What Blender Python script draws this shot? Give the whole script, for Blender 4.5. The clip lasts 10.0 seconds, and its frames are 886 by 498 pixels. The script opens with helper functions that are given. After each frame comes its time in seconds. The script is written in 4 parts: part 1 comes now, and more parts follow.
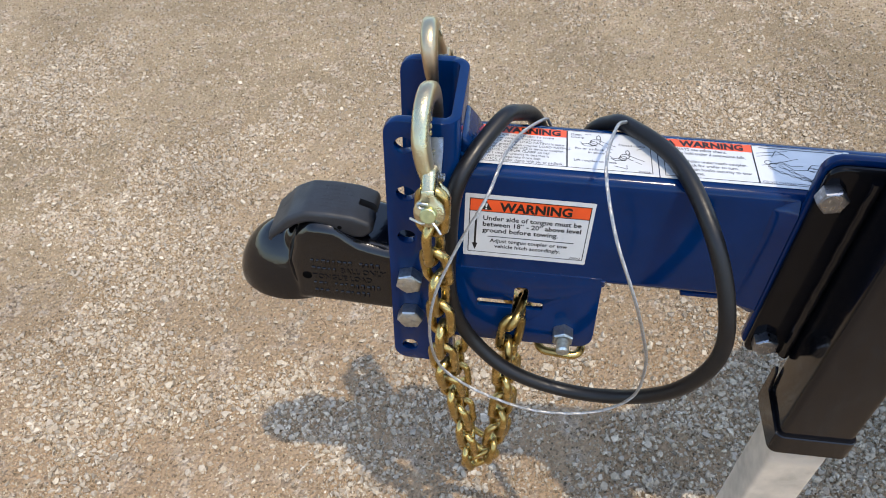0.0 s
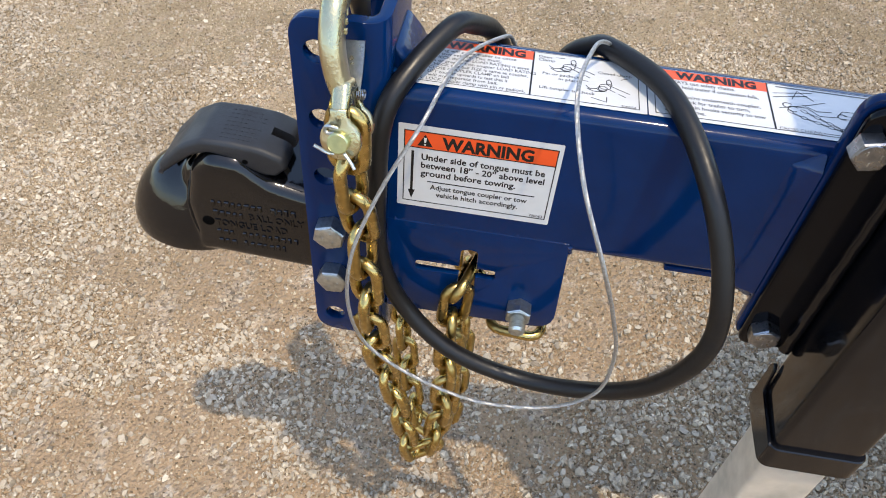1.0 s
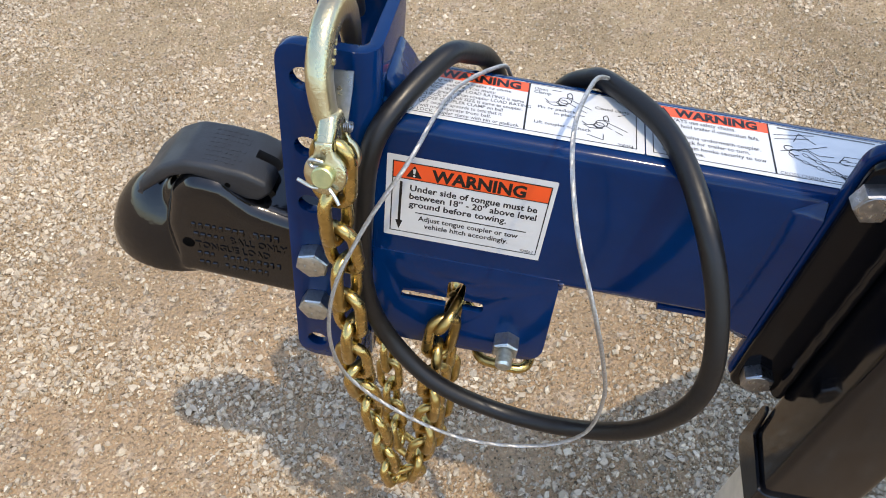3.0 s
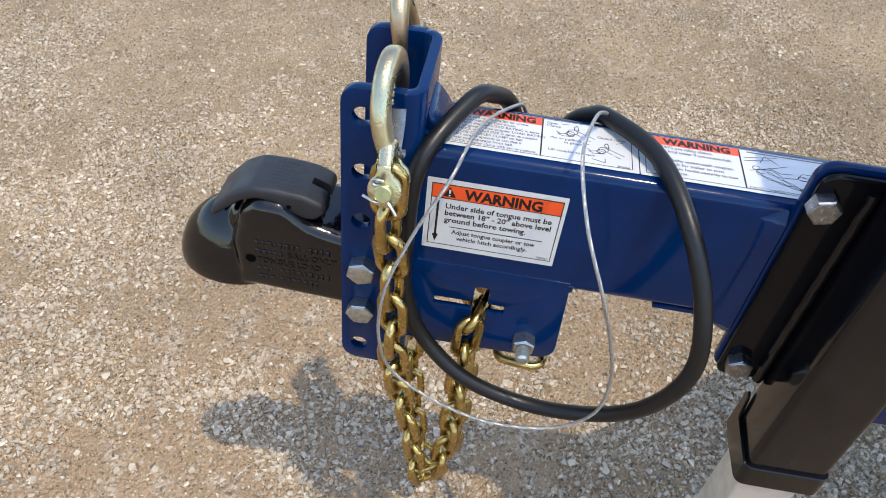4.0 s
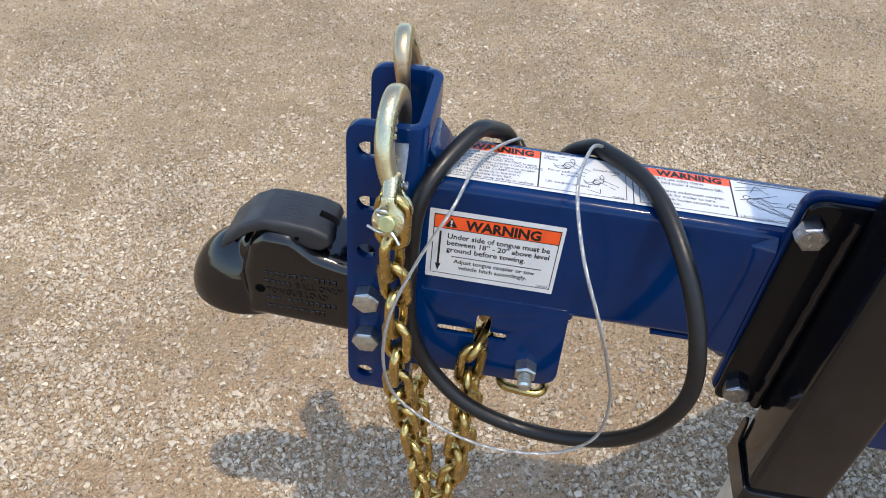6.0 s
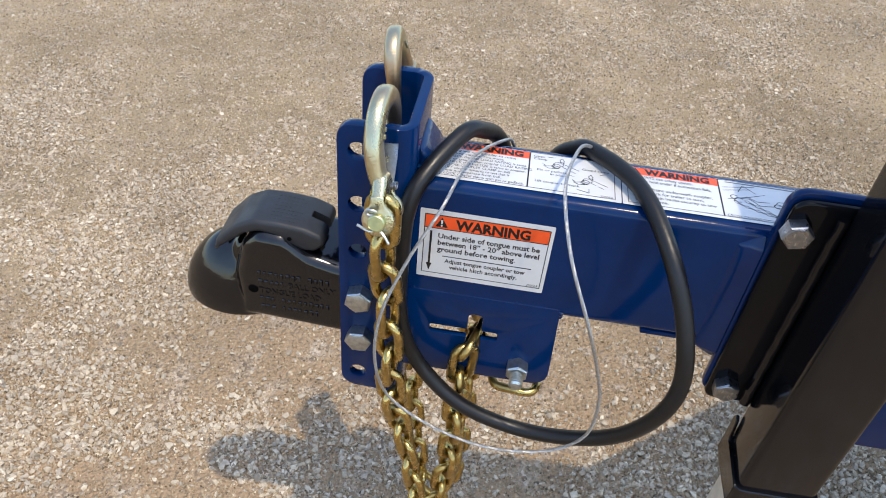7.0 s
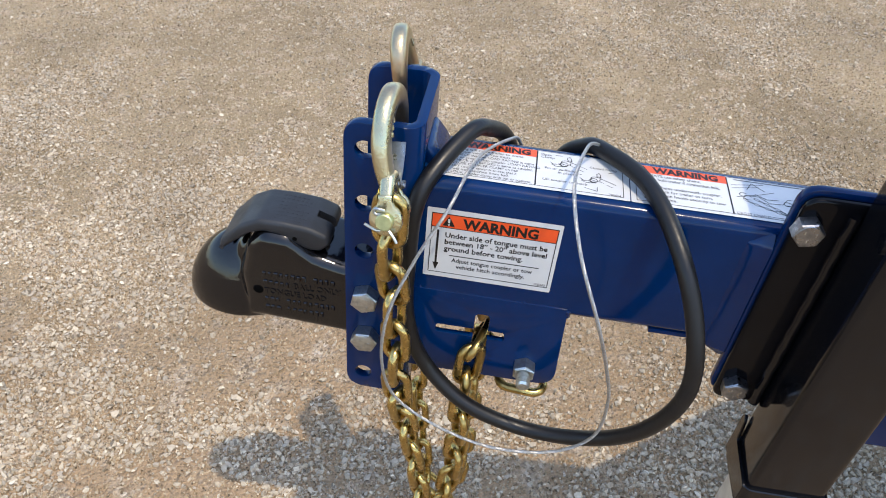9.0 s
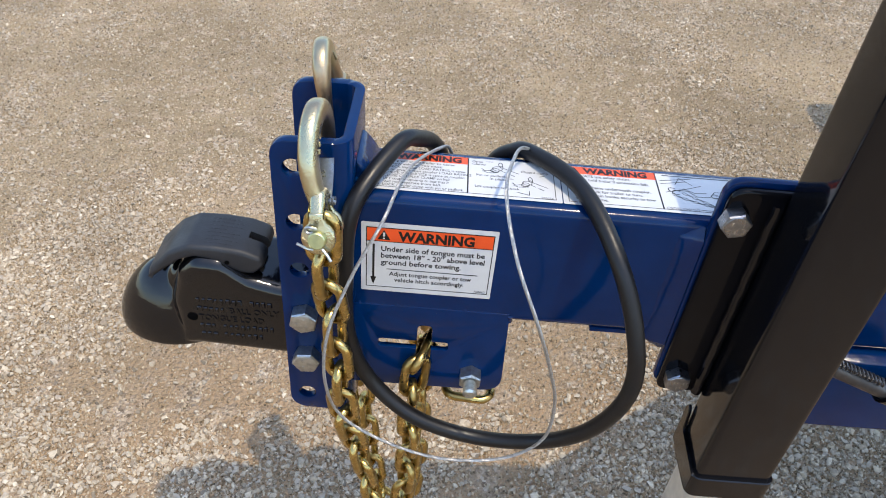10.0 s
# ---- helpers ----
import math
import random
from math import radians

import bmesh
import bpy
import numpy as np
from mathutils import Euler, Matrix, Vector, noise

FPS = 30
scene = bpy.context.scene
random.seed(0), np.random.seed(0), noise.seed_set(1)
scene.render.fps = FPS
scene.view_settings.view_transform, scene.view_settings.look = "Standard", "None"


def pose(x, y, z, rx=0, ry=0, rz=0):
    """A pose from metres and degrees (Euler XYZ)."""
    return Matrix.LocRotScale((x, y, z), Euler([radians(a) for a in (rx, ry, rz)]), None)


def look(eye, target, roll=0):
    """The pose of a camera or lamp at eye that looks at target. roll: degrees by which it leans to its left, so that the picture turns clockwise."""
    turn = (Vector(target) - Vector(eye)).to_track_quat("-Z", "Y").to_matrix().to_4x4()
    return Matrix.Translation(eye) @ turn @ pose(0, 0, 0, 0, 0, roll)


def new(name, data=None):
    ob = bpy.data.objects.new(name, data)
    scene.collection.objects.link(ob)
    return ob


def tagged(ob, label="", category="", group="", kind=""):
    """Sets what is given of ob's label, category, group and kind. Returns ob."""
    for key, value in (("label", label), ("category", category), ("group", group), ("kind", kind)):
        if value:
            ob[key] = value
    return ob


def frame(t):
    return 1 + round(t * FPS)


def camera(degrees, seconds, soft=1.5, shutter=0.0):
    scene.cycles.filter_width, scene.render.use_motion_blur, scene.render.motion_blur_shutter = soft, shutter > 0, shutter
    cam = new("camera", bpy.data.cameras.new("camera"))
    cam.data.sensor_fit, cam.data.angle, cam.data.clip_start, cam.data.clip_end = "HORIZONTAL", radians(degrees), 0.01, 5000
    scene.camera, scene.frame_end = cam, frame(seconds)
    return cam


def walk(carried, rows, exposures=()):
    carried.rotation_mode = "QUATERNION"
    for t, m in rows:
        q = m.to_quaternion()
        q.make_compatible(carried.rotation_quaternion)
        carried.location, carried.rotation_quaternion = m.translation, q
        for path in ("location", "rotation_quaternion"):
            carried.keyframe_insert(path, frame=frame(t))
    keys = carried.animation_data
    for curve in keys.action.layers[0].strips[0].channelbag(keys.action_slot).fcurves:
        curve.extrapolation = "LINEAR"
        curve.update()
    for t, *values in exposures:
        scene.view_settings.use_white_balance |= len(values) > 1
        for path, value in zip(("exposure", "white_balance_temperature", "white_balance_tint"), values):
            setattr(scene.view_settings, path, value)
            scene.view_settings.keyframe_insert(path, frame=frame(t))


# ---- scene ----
cam = camera(60.2, 10.0, soft=1.0)
# the trailer stands nose-up on its jack: its own level frame leans against the ground by this
TF = Matrix.Translation((0, 0, -0.0147)) @ Matrix.Rotation(math.atan(0.0571), 4, "Y")
PATH = [
    (0, (0.028, -0.401, 0.989), (-0.118, 0.978, -0.451), 0.9),
    (0.5, (0.043, -0.377, 0.97), (-0.088, 0.98, -0.494), 2.8),
    (0.8, (0.0411, -0.3670, 0.9464), (-0.0566, 1.0002, -0.5413), 4.07),
    (1, (0.058, -0.326, 0.896), (-0.051, 1.006, -0.592), 5.1),
    (1.2, (0.0680, -0.2936, 0.8697), (-0.0290, 1.0148, -0.6272), 6.10),
    (1.5, (0.07, -0.269, 0.842), (-0.021, 1.04, -0.668), 6.9),
    (2, (0.072, -0.269, 0.841), (-0.014, 1.029, -0.679), 7.8),
    (2.5, (0.069, -0.274, 0.847), (-0.018, 1.034, -0.664), 7.9),
    (2.8, (0.0607, -0.2923, 0.8830), (-0.0280, 1.0416, -0.6196), 7.85),
    (3, (0.056, -0.302, 0.898), (-0.029, 1.034, -0.587), 7.6),
    (3.2, (0.050, -0.332, 0.916), (-0.035, 1.023, -0.551), 7.5),
    (4.3, (0.036, -0.384, 0.943), (-0.040, 1.055, -0.443), 7.0),
    (4.5, (0.039, -0.389, 0.945), (-0.04, 1.059, -0.431), 6.9),
    (5, (0.042, -0.394, 0.947), (-0.049, 1.073, -0.41), 6.6),
    (5.5, (0.04, -0.394, 0.949), (-0.066, 1.082, -0.396), 6.2),
    (7, (0.05, -0.4, 0.952), (-0.067, 1.09, -0.377), 5.7),
    (7.5, (0.039, -0.399, 0.951), (-0.079, 1.091, -0.378), 5.6),
    (8, (0.035, -0.4, 0.947), (-0.085, 1.089, -0.383), 5.6),
    (8.5, (0.039, -0.402, 0.946), (-0.085, 1.087, -0.384), 5.6),
    (9, (0.044, -0.399, 0.948), (-0.069, 1.094, -0.378), 5.6),
    (9.5, (0.043, -0.395, 0.946), (-0.027, 1.107, -0.372), 5.6),
    (10, (0.048, -0.392, 0.948), (0.08, 1.124, -0.356), 5.4),
]
walk(cam, [(t, TF @ look(eye, target, roll)) for t, eye, target, roll in PATH],
     exposures=[(0, 0.56, 6590, 10), (0.5, 0.57, 6630, 10), (1.0, 0.66, 6850, 10), (1.5, 0.77, 7080, 10), (2.5, 0.76, 7040, 10), (3.2, 0.65, 6750, 10), (4.5, 0.61, 6590, 10), (10, 0.60, 6590, 10)])

# ---- light ----
SUN_WAY = (TF.to_3x3() @ Vector((-0.208, 0.268, -1.0))).normalized()
scene.view_settings.exposure = 0.0
sun_data = bpy.data.lights.new("sun", "SUN")
sun_data.energy, sun_data.angle, sun_data.color = 2.06, radians(0.7), (1.0, 0.87, 0.665)
sun = new("sun", sun_data)
sun.matrix_world = look((0, 0, 6), Vector((0, 0, 6)) + SUN_WAY)
world = bpy.data.worlds.new("sky")
scene.world = world
world.use_nodes = True
wn = world.node_tree.nodes
sky = wn.new("ShaderNodeTexSky")
sky.sky_type, sky.sun_disc = "NISHITA", False
sky.sun_elevation = math.asin(-SUN_WAY.z)
sky.sun_rotation = math.atan2(-SUN_WAY.x, -SUN_WAY.y)
sky.dust_density, sky.ozone_density = 1.0, 0.7
wn["Background"].inputs["Strength"].default_value = 0.275
world.node_tree.links.new(sky.outputs[0], wn["Background"].inputs["Color"])


# ---- materials ----
def mat(name, base, rough=0.5, metal=0.0, coat=0.0, vary=0.0, vscale=40.0, bump=0.0, bscale=300.0,
        rough_vary=0.0, tint=None, spec=0.5, coat_rough=0.05, detail=4.0):
    m = bpy.data.materials.new(name)
    m.use_nodes = True
    nt = m.node_tree
    n, l = nt.nodes, nt.links
    b = n["Principled BSDF"]
    b.inputs["Base Color"].default_value = (*base, 1)
    b.inputs["Roughness"].default_value = rough
    b.inputs["Metallic"].default_value = metal
    b.inputs["Coat Weight"].default_value = coat
    b.inputs["Coat Roughness"].default_value = coat_rough
    b.inputs["Specular IOR Level"].default_value = spec
    tc = n.new("ShaderNodeTexCoord")
    if vary or rough_vary:
        t1 = n.new("ShaderNodeTexNoise")
        t1.inputs["Scale"].default_value, t1.inputs["Detail"].default_value = vscale, detail
        l.new(tc.outputs["Object"], t1.inputs["Vector"])
        if vary:
            mx = n.new("ShaderNodeMix")
            mx.data_type = "RGBA"
            other = tint or tuple(c * (1 - vary) for c in base)
            mx.inputs[6].default_value, mx.inputs[7].default_value = (*base, 1), (*other, 1)
            rp = n.new("ShaderNodeMapRange")
            rp.inputs[1].default_value, rp.inputs[2].default_value = 0.38, 0.66
            l.new(t1.outputs["Fac"], rp.inputs[0])
            l.new(rp.outputs[0], mx.inputs[0])
            l.new(mx.outputs[2], b.inputs["Base Color"])
        if rough_vary:
            rr = n.new("ShaderNodeMapRange")
            rr.inputs[1].default_value, rr.inputs[2].default_value = 0.35, 0.7
            rr.inputs[3].default_value, rr.inputs[4].default_value = rough, min(1, rough + rough_vary)
            l.new(t1.outputs["Fac"], rr.inputs[0])
            l.new(rr.outputs[0], b.inputs["Roughness"])
    if bump:
        t2 = n.new("ShaderNodeTexNoise")
        t2.inputs["Scale"].default_value, t2.inputs["Detail"].default_value = bscale, 3
        l.new(tc.outputs["Object"], t2.inputs["Vector"])
        bp = n.new("ShaderNodeBump")
        bp.inputs["Strength"].default_value, bp.inputs["Distance"].default_value = bump, 0.001
        l.new(t2.outputs["Fac"], bp.inputs["Height"])
        l.new(bp.outputs[0], b.inputs["Normal"])
    return m


BLUE = mat("blue_paint", (0.0004, 0.0163, 0.074), 0.07, spec=0.19, vary=0.2, vscale=30, rough_vary=0.08, bump=0.10, bscale=110)
LUMPY = mat("blue_paint_over_weld", (0.0004, 0.0163, 0.074), 0.10, spec=0.3, vary=0.2, vscale=30, rough_vary=0.1, bump=0.4, bscale=120)
BLACK = mat("black_gloss_paint", (0.004, 0.004, 0.005), 0.06, spec=0.35, rough_vary=0.08, vscale=60, bump=0.05, bscale=120)
CAST = mat("black_cast_paint", (0.003, 0.0032, 0.004), 0.05, spec=0.48, rough_vary=0.06, vscale=90, bump=0.14, bscale=170)
MATTE = mat("black_matte_plastic", (0.016, 0.018, 0.022), 0.46, spec=0.4, vary=0.25, vscale=70, rough_vary=0.12, bump=0.18, bscale=800)
SATIN = mat("black_plate_paint", (0.003, 0.003, 0.004), 0.07, spec=0.16, rough_vary=0.08, vscale=60, bump=0.04, bscale=130)
DARKZINC = mat("dark_zinc", (0.30, 0.31, 0.33), 0.25, metal=1, vary=0.3, vscale=250, rough_vary=0.2)
# near-black colour that stands for the shade inside small holes
HOLE_SHADE = mat("hole_shade_black", (0.002, 0.002, 0.002), 0.9, spec=0.02)
ZINC = mat("zinc_plate", (0.50, 0.53, 0.53), 0.28, metal=1, vary=0.3, vscale=250, rough_vary=0.2, bump=0.12, bscale=900)
GOLD = mat("yellow_zinc_chain", (0.52, 0.385, 0.145), 0.20, metal=1, vary=0.5, vscale=90, tint=(0.33, 0.225, 0.075), rough_vary=0.22, bump=0.2, bscale=420)
HOOKM = mat("yellow_zinc_hook", (0.50, 0.47, 0.30), 0.24, metal=1, vary=0.5, vscale=28, tint=(0.42, 0.29, 0.18), rough_vary=0.18, bump=0.25, bscale=700)
PINM = mat("green_zinc_pin", (0.50, 0.52, 0.28), 0.35, metal=1, vary=0.2, vscale=200, rough_vary=0.2)
RUBBER = mat("black_hose_rubber", (0.005, 0.0052, 0.006), 0.34, spec=0.36, vary=0.3, vscale=50, rough_vary=0.2, bump=0.12, bscale=400)
WIRE = mat("steel_wire", (0.40, 0.40, 0.39), 0.42, metal=0.85, vary=0.25, vscale=600, rough_vary=0.15)
PULL = mat("dark_steel", (0.09, 0.09, 0.095), 0.35, metal=0.9, vary=0.3, vscale=80, rough_vary=0.2)
GALV = mat("galvanised_steel", (0.58, 0.52, 0.43), 0.45, metal=0.35, vary=0.3, vscale=35, rough_vary=0.2, bump=0.1, bscale=300)
WHITE = mat("decal_white", (0.53, 0.535, 0.53), 0.33, coat=0.15, vary=0.06, vscale=60)
ORANGE = mat("decal_orange", (0.72, 0.075, 0.012), 0.35, coat=0.1, vary=0.08, vscale=80)
INK = mat("decal_ink", (0.010, 0.009, 0.009), 0.4, spec=0.3, vary=0.2, vscale=200)
INK_FINE = mat("decal_fine_ink", (0.08, 0.08, 0.08), 0.4, spec=0.3, vary=0.2, vscale=200)

# ---- building ----
BASE = {}


def thing(name, base, label, category, group="", kind="", level=False):
    """An empty at its base; its parts are given in the trailer's frame."""
    ob = new(name)
    ob.empty_display_size = 0.02
    ob.matrix_world = (Matrix() if level else TF) @ Matrix.Translation(base)
    BASE[ob.name] = Vector(base)
    return tagged(ob, label, category, group, kind)


def root(ob):
    while ob.parent:
        ob = ob.parent
    return ob


def part(name, bm, material, parent, label="", smooth=True, angle=35):
    bmesh.ops.recalc_face_normals(bm, faces=bm.faces)
    bm.transform(Matrix.Translation(-BASE[root(parent).name]))
    me = bpy.data.meshes.new(name)
    bm.to_mesh(me)
    bm.free()
    me.materials.append(material)
    if smooth:
        me.shade_smooth()
        me.set_sharp_from_angle(angle=radians(angle))
    ob = new(name, me)
    ob.parent = parent
    if label:
        tagged(ob, label)
    return ob


def mesh(verts, faces):
    bm = bmesh.new()
    vs = [bm.verts.new(v) for v in verts]
    for f in faces:
        try:
            bm.faces.new([vs[i] for i in f])
        except ValueError:
            pass
    return bm


def join(*bms):
    out = bmesh.new()
    for b in bms:
        me = bpy.data.meshes.new("tmp")
        b.to_mesh(me)
        b.free()
        out.from_mesh(me)
        bpy.data.meshes.remove(me)
    return out


def rounded(points, r, n=5):
    """A closed outline with its corners rounded; r is one radius or one for each corner."""
    out, k = [], len(points)
    rs = r if isinstance(r, (list, tuple)) else [r] * k
    for i in range(k):
        p, a, b = Vector(points[i]), Vector(points[i - 1]), Vector(points[(i + 1) % k])
        if rs[i] <= 0:
            out.append(p)
            continue
        u, v = (a - p).normalized(), (b - p).normalized()
        half = math.acos(max(-1, min(1, u.dot(v)))) / 2
        d = min(rs[i] / math.tan(half), 0.49 * (a - p).length, 0.49 * (b - p).length)
        p0, p1 = p + u * d, p + v * d
        for j in range(n + 1):
            s = j / n
            out.append((1 - s) ** 2 * p0 + 2 * s * (1 - s) * p + s * s * p1)
    return out


def circle(x, y, r, n=20):
    return [Vector((x + r * math.cos(2 * math.pi * i / n), y + r * math.sin(2 * math.pi * i / n))) for i in range(n)]


def area2(loop):
    return sum(loop[i - 1].x * loop[i].y - loop[i].x * loop[i - 1].y for i in range(len(loop)))


def inset(loop, d, keep=None):
    """The outline drawn in by d (holes: drawn out), but for the points that keep() holds."""
    n, out = len(loop), []
    for i in range(n):
        a, p, b = loop[i - 1], loop[i], loop[(i + 1) % n]
        e = (p - a).normalized() + (b - p).normalized()
        e = e.normalized() if e.length > 1e-9 else (b - a).normalized()
        out.append(p + (Vector((-e.y, e.x)) * d if not (keep and keep(p)) else Vector((0, 0))))
    return out


def slab(outline, holes, d0, d1, axis="y", r=0.0006, steps=1, keep=None, back=True):
    """A plate of that outline between two depths, with rounded rims. axis y: outline in x, z; x: in y, z; z: in x, y."""
    put = {"y": lambda p, d: (p.x, d, p.y), "x": lambda p, d: (d, p.x, p.y), "z": lambda p, d: (p.x, p.y, d)}[axis]
    loops = [[Vector(p) for p in outline]] + [[Vector(p) for p in h] for h in holes]
    loops[0] = loops[0] if area2(loops[0]) > 0 else loops[0][::-1]
    loops[1:] = [h if area2(h) < 0 else h[::-1] for h in loops[1:]]
    rings = [(d0 + r * (1 - math.cos(math.pi / 2 * j / steps)), r * (1 - math.sin(math.pi / 2 * j / steps))) for j in range(steps + 1)]
    if back:
        rings += [(d1 - (d - d0), i) for d, i in rings[::-1]]
    else:
        rings += [(d1, 0.0)]
    bm = bmesh.new()
    caps = {0: [], len(rings) - 1: []}
    for loop in loops:
        prev = None
        for k, (d, i) in enumerate(rings):
            ring = [bm.verts.new(put(p, d)) for p in inset(loop, i, keep)]
            if prev:
                for a in range(len(ring)):
                    bm.faces.new((prev[a - 1], prev[a], ring[a], ring[a - 1]))
            if k in caps:
                caps[k].append(ring)
            prev = ring
    from mathutils.geometry import tessellate_polygon
    for k, rs in caps.items():
        flat = [v for ring in rs for v in ring]
        for tri in tessellate_polygon([[v.co for v in ring] for ring in rs]):
            try:
                bm.faces.new([flat[i] for i in tri])
            except ValueError:
                pass
    return bm


def sweep(path, radii, n=10, up=(1, 0, 0), closed=False, caps=True, squash=None, flat=1.0):
    """A tube along a path. radii: one for each point or a single one; squash: its size along up, over that across; flat under 1: squarer."""
    pts = [Vector(p) for p in path]
    k = len(pts)
    rs = radii if isinstance(radii, (list, tuple)) else [radii] * k
    sq = squash if isinstance(squash, (list, tuple)) else [squash or 1.0] * k
    bm, rings = bmesh.new(), []
    u = Vector(up)
    for i in range(k):
        a = pts[i - 1] if i or closed else pts[0]
        b = pts[(i + 1) % k] if i < k - 1 or closed else pts[-1]
        t = (b - a).normalized()
        if not squash:
            u = (u - t * u.dot(t)).normalized() if (u - t * u.dot(t)).length > 1e-6 else t.orthogonal().normalized()
            uu = u
        else:
            uu = (Vector(up) - t * Vector(up).dot(t)).normalized()
        w = t.cross(uu)
        ring = [(math.cos(2 * math.pi * j / n), math.sin(2 * math.pi * j / n)) for j in range(n)]
        ring = [(math.copysign(abs(a) ** flat, a), math.copysign(abs(b) ** flat, b)) for a, b in ring]
        rings.append([bm.verts.new(pts[i] + rs[i] * (a * w + b * uu * sq[i])) for a, b in ring])
    for i in range(k if closed else k - 1):
        p, q = rings[i], rings[(i + 1) % k]
        for j in range(n):
            bm.faces.new((p[j - 1], p[j], q[j], q[j - 1]))
    if caps and not closed:
        bm.faces.new(rings[0])
        bm.faces.new(rings[-1])
    return bm


def spline(ctrl, n=8):
    c = [Vector(p) for p in ctrl]
    c = [2 * c[0] - c[1]] + c + [2 * c[-1] - c[-2]]
    out = []
    for i in range(1, len(c) - 2):
        p0, p1, p2, p3 = c[i - 1:i + 3]
        for j in range(n):
            s = j / n
            out.append(0.5 * (2 * p1 + (p2 - p0) * s + (2 * p0 - 5 * p1 + 4 * p2 - p3) * s * s + (3 * p1 - p0 - 3 * p2 + p3) * s ** 3))
    return out + [c[-2]]


def box(x0, x1, y0, y1, z0, z1, r=0.0, seg=2):
    bm = bmesh.new()
    bmesh.ops.create_cube(bm, size=1)
    bm.transform(Matrix.Translation(((x0 + x1) / 2, (y0 + y1) / 2, (z0 + z1) / 2)) @ Matrix.Diagonal((x1 - x0, y1 - y0, z1 - z0, 1)))
    if r:
        bmesh.ops.bevel(bm, geom=bm.edges[:], offset=r, segments=seg, affect="EDGES", profile=0.5)
    return bm


def lathe(profile, centre, axis="y", n=24):
    """Rings of (radius, along) turned round an axis through centre."""
    c, bm, rings = Vector(centre), bmesh.new(), []
    put = {"y": lambda a, b, d: (a, d, b), "x": lambda a, b, d: (d, a, b), "z": lambda a, b, d: (a, b, d)}[axis]
    for r, d in profile:
        rings.append([bm.verts.new(c + Vector(put(r * math.cos(2 * math.pi * j / n), r * math.sin(2 * math.pi * j / n), d))) for j in range(n)])
    for p, q in zip(rings, rings[1:]):
        for j in range(n):
            bm.faces.new((p[j - 1], p[j], q[j], q[j - 1]))
    bm.faces.new(rings[0])
    bm.faces.new(rings[-1])
    return bm


def hexagon(centre, across, front, back, turn=0.0, dome=0.0012):
    """A hex head or nut with its axis along y, its face at front, chamfered corners."""
    rc = across / math.sqrt(3)
    outline = [Vector((centre[0] + rc * math.cos(math.pi / 3 * i + turn), centre[2] + rc * math.sin(math.pi / 3 * i + turn))) for i in range(6)]
    body = slab(outline, [], front + 0.0004, back, r=0.0009, back=False)
    face = lathe([(across * 0.44, front), (across * 0.465, front + 0.0003), (across * 0.47, front + 0.001)], (centre[0], 0, centre[2]), "y", 24)
    return join(body, face)


def words(text, size, at, material, parent, name="lettering", flat="y", bold=0.0, width=None, extrude=0.0):
    """A line of lettering: at is its left end on the base line; flat y: on the side of the tube, z: on its top."""
    cu = bpy.data.curves.new("t", "FONT")
    cu.body, cu.size, cu.offset, cu.extrude, cu.resolution_u = text, size, bold, extrude, 2
    ob = new("t", cu)
    bpy.context.view_layer.update()
    me = bpy.data.meshes.new_from_object(ob.evaluated_get(bpy.context.evaluated_depsgraph_get()))
    bpy.data.objects.remove(ob)
    bpy.data.curves.remove(cu)
    bm = bmesh.new()
    bm.from_mesh(me)
    bpy.data.meshes.remove(me)
    xs = [v.co.x for v in bm.verts]
    k = width / (max(xs) - min(xs)) if width else 1.0
    turn = Matrix.Rotation(math.pi / 2, 4, "X") if flat == "y" else Matrix()
    bm.transform(Matrix.Translation(at) @ turn @ Matrix.Diagonal((k, 1, 1, 1)))
    return part(name, bm, material, parent, smooth=False)


def flatpiece(points, material, parent, name, flat="y", depth=0.0, label=""):
    """A flat printed piece; points in x, z (on the side) or x, y (on the top)."""
    vs = [(a, depth, b) if flat == "y" else (a, b, depth) for a, b in points]
    return part(name, mesh(vs, [tuple(range(len(vs)))]), material, parent, label, smooth=False)


def rect(x0, x1, z0, z1):
    return [(x0, z0), (x1, z0), (x1, z1), (x0, z1)]


def frame_lines(x0, x1, z0, z1, w, material, parent, name, flat, depth):
    o, i = rect(x0, x1, z0, z1), rect(x0 + w, x1 - w, z0 + w, z1 - w)
    vs = [(a, depth, b) if flat == "y" else (a, b, depth) for a, b in o + i]
    return part(name, mesh(vs, [(k, (k + 1) % 4, 4 + (k + 1) % 4, 4 + k) for k in range(4)]), material, parent, smooth=False)


def stroke(points, w, material, parent, name, flat, depth):
    """A printed line through points."""
    vs, fs = [], []
    for (ax, ay), (bx, by) in zip(points, points[1:]):
        d = Vector((bx - ax, by - ay)).normalized()
        nx, ny = -d.y * w / 2, d.x * w / 2
        k = len(vs)
        for a, b in ((ax + nx, ay + ny), (ax - nx, ay - ny), (bx - nx, by - ny), (bx + nx, by + ny)):
            vs.append((a, depth, b) if flat == "y" else (a, b, depth))
        fs.append((k, k + 1, k + 2, k + 3))
    return part(name, mesh(vs, fs), material, parent, smooth=False)


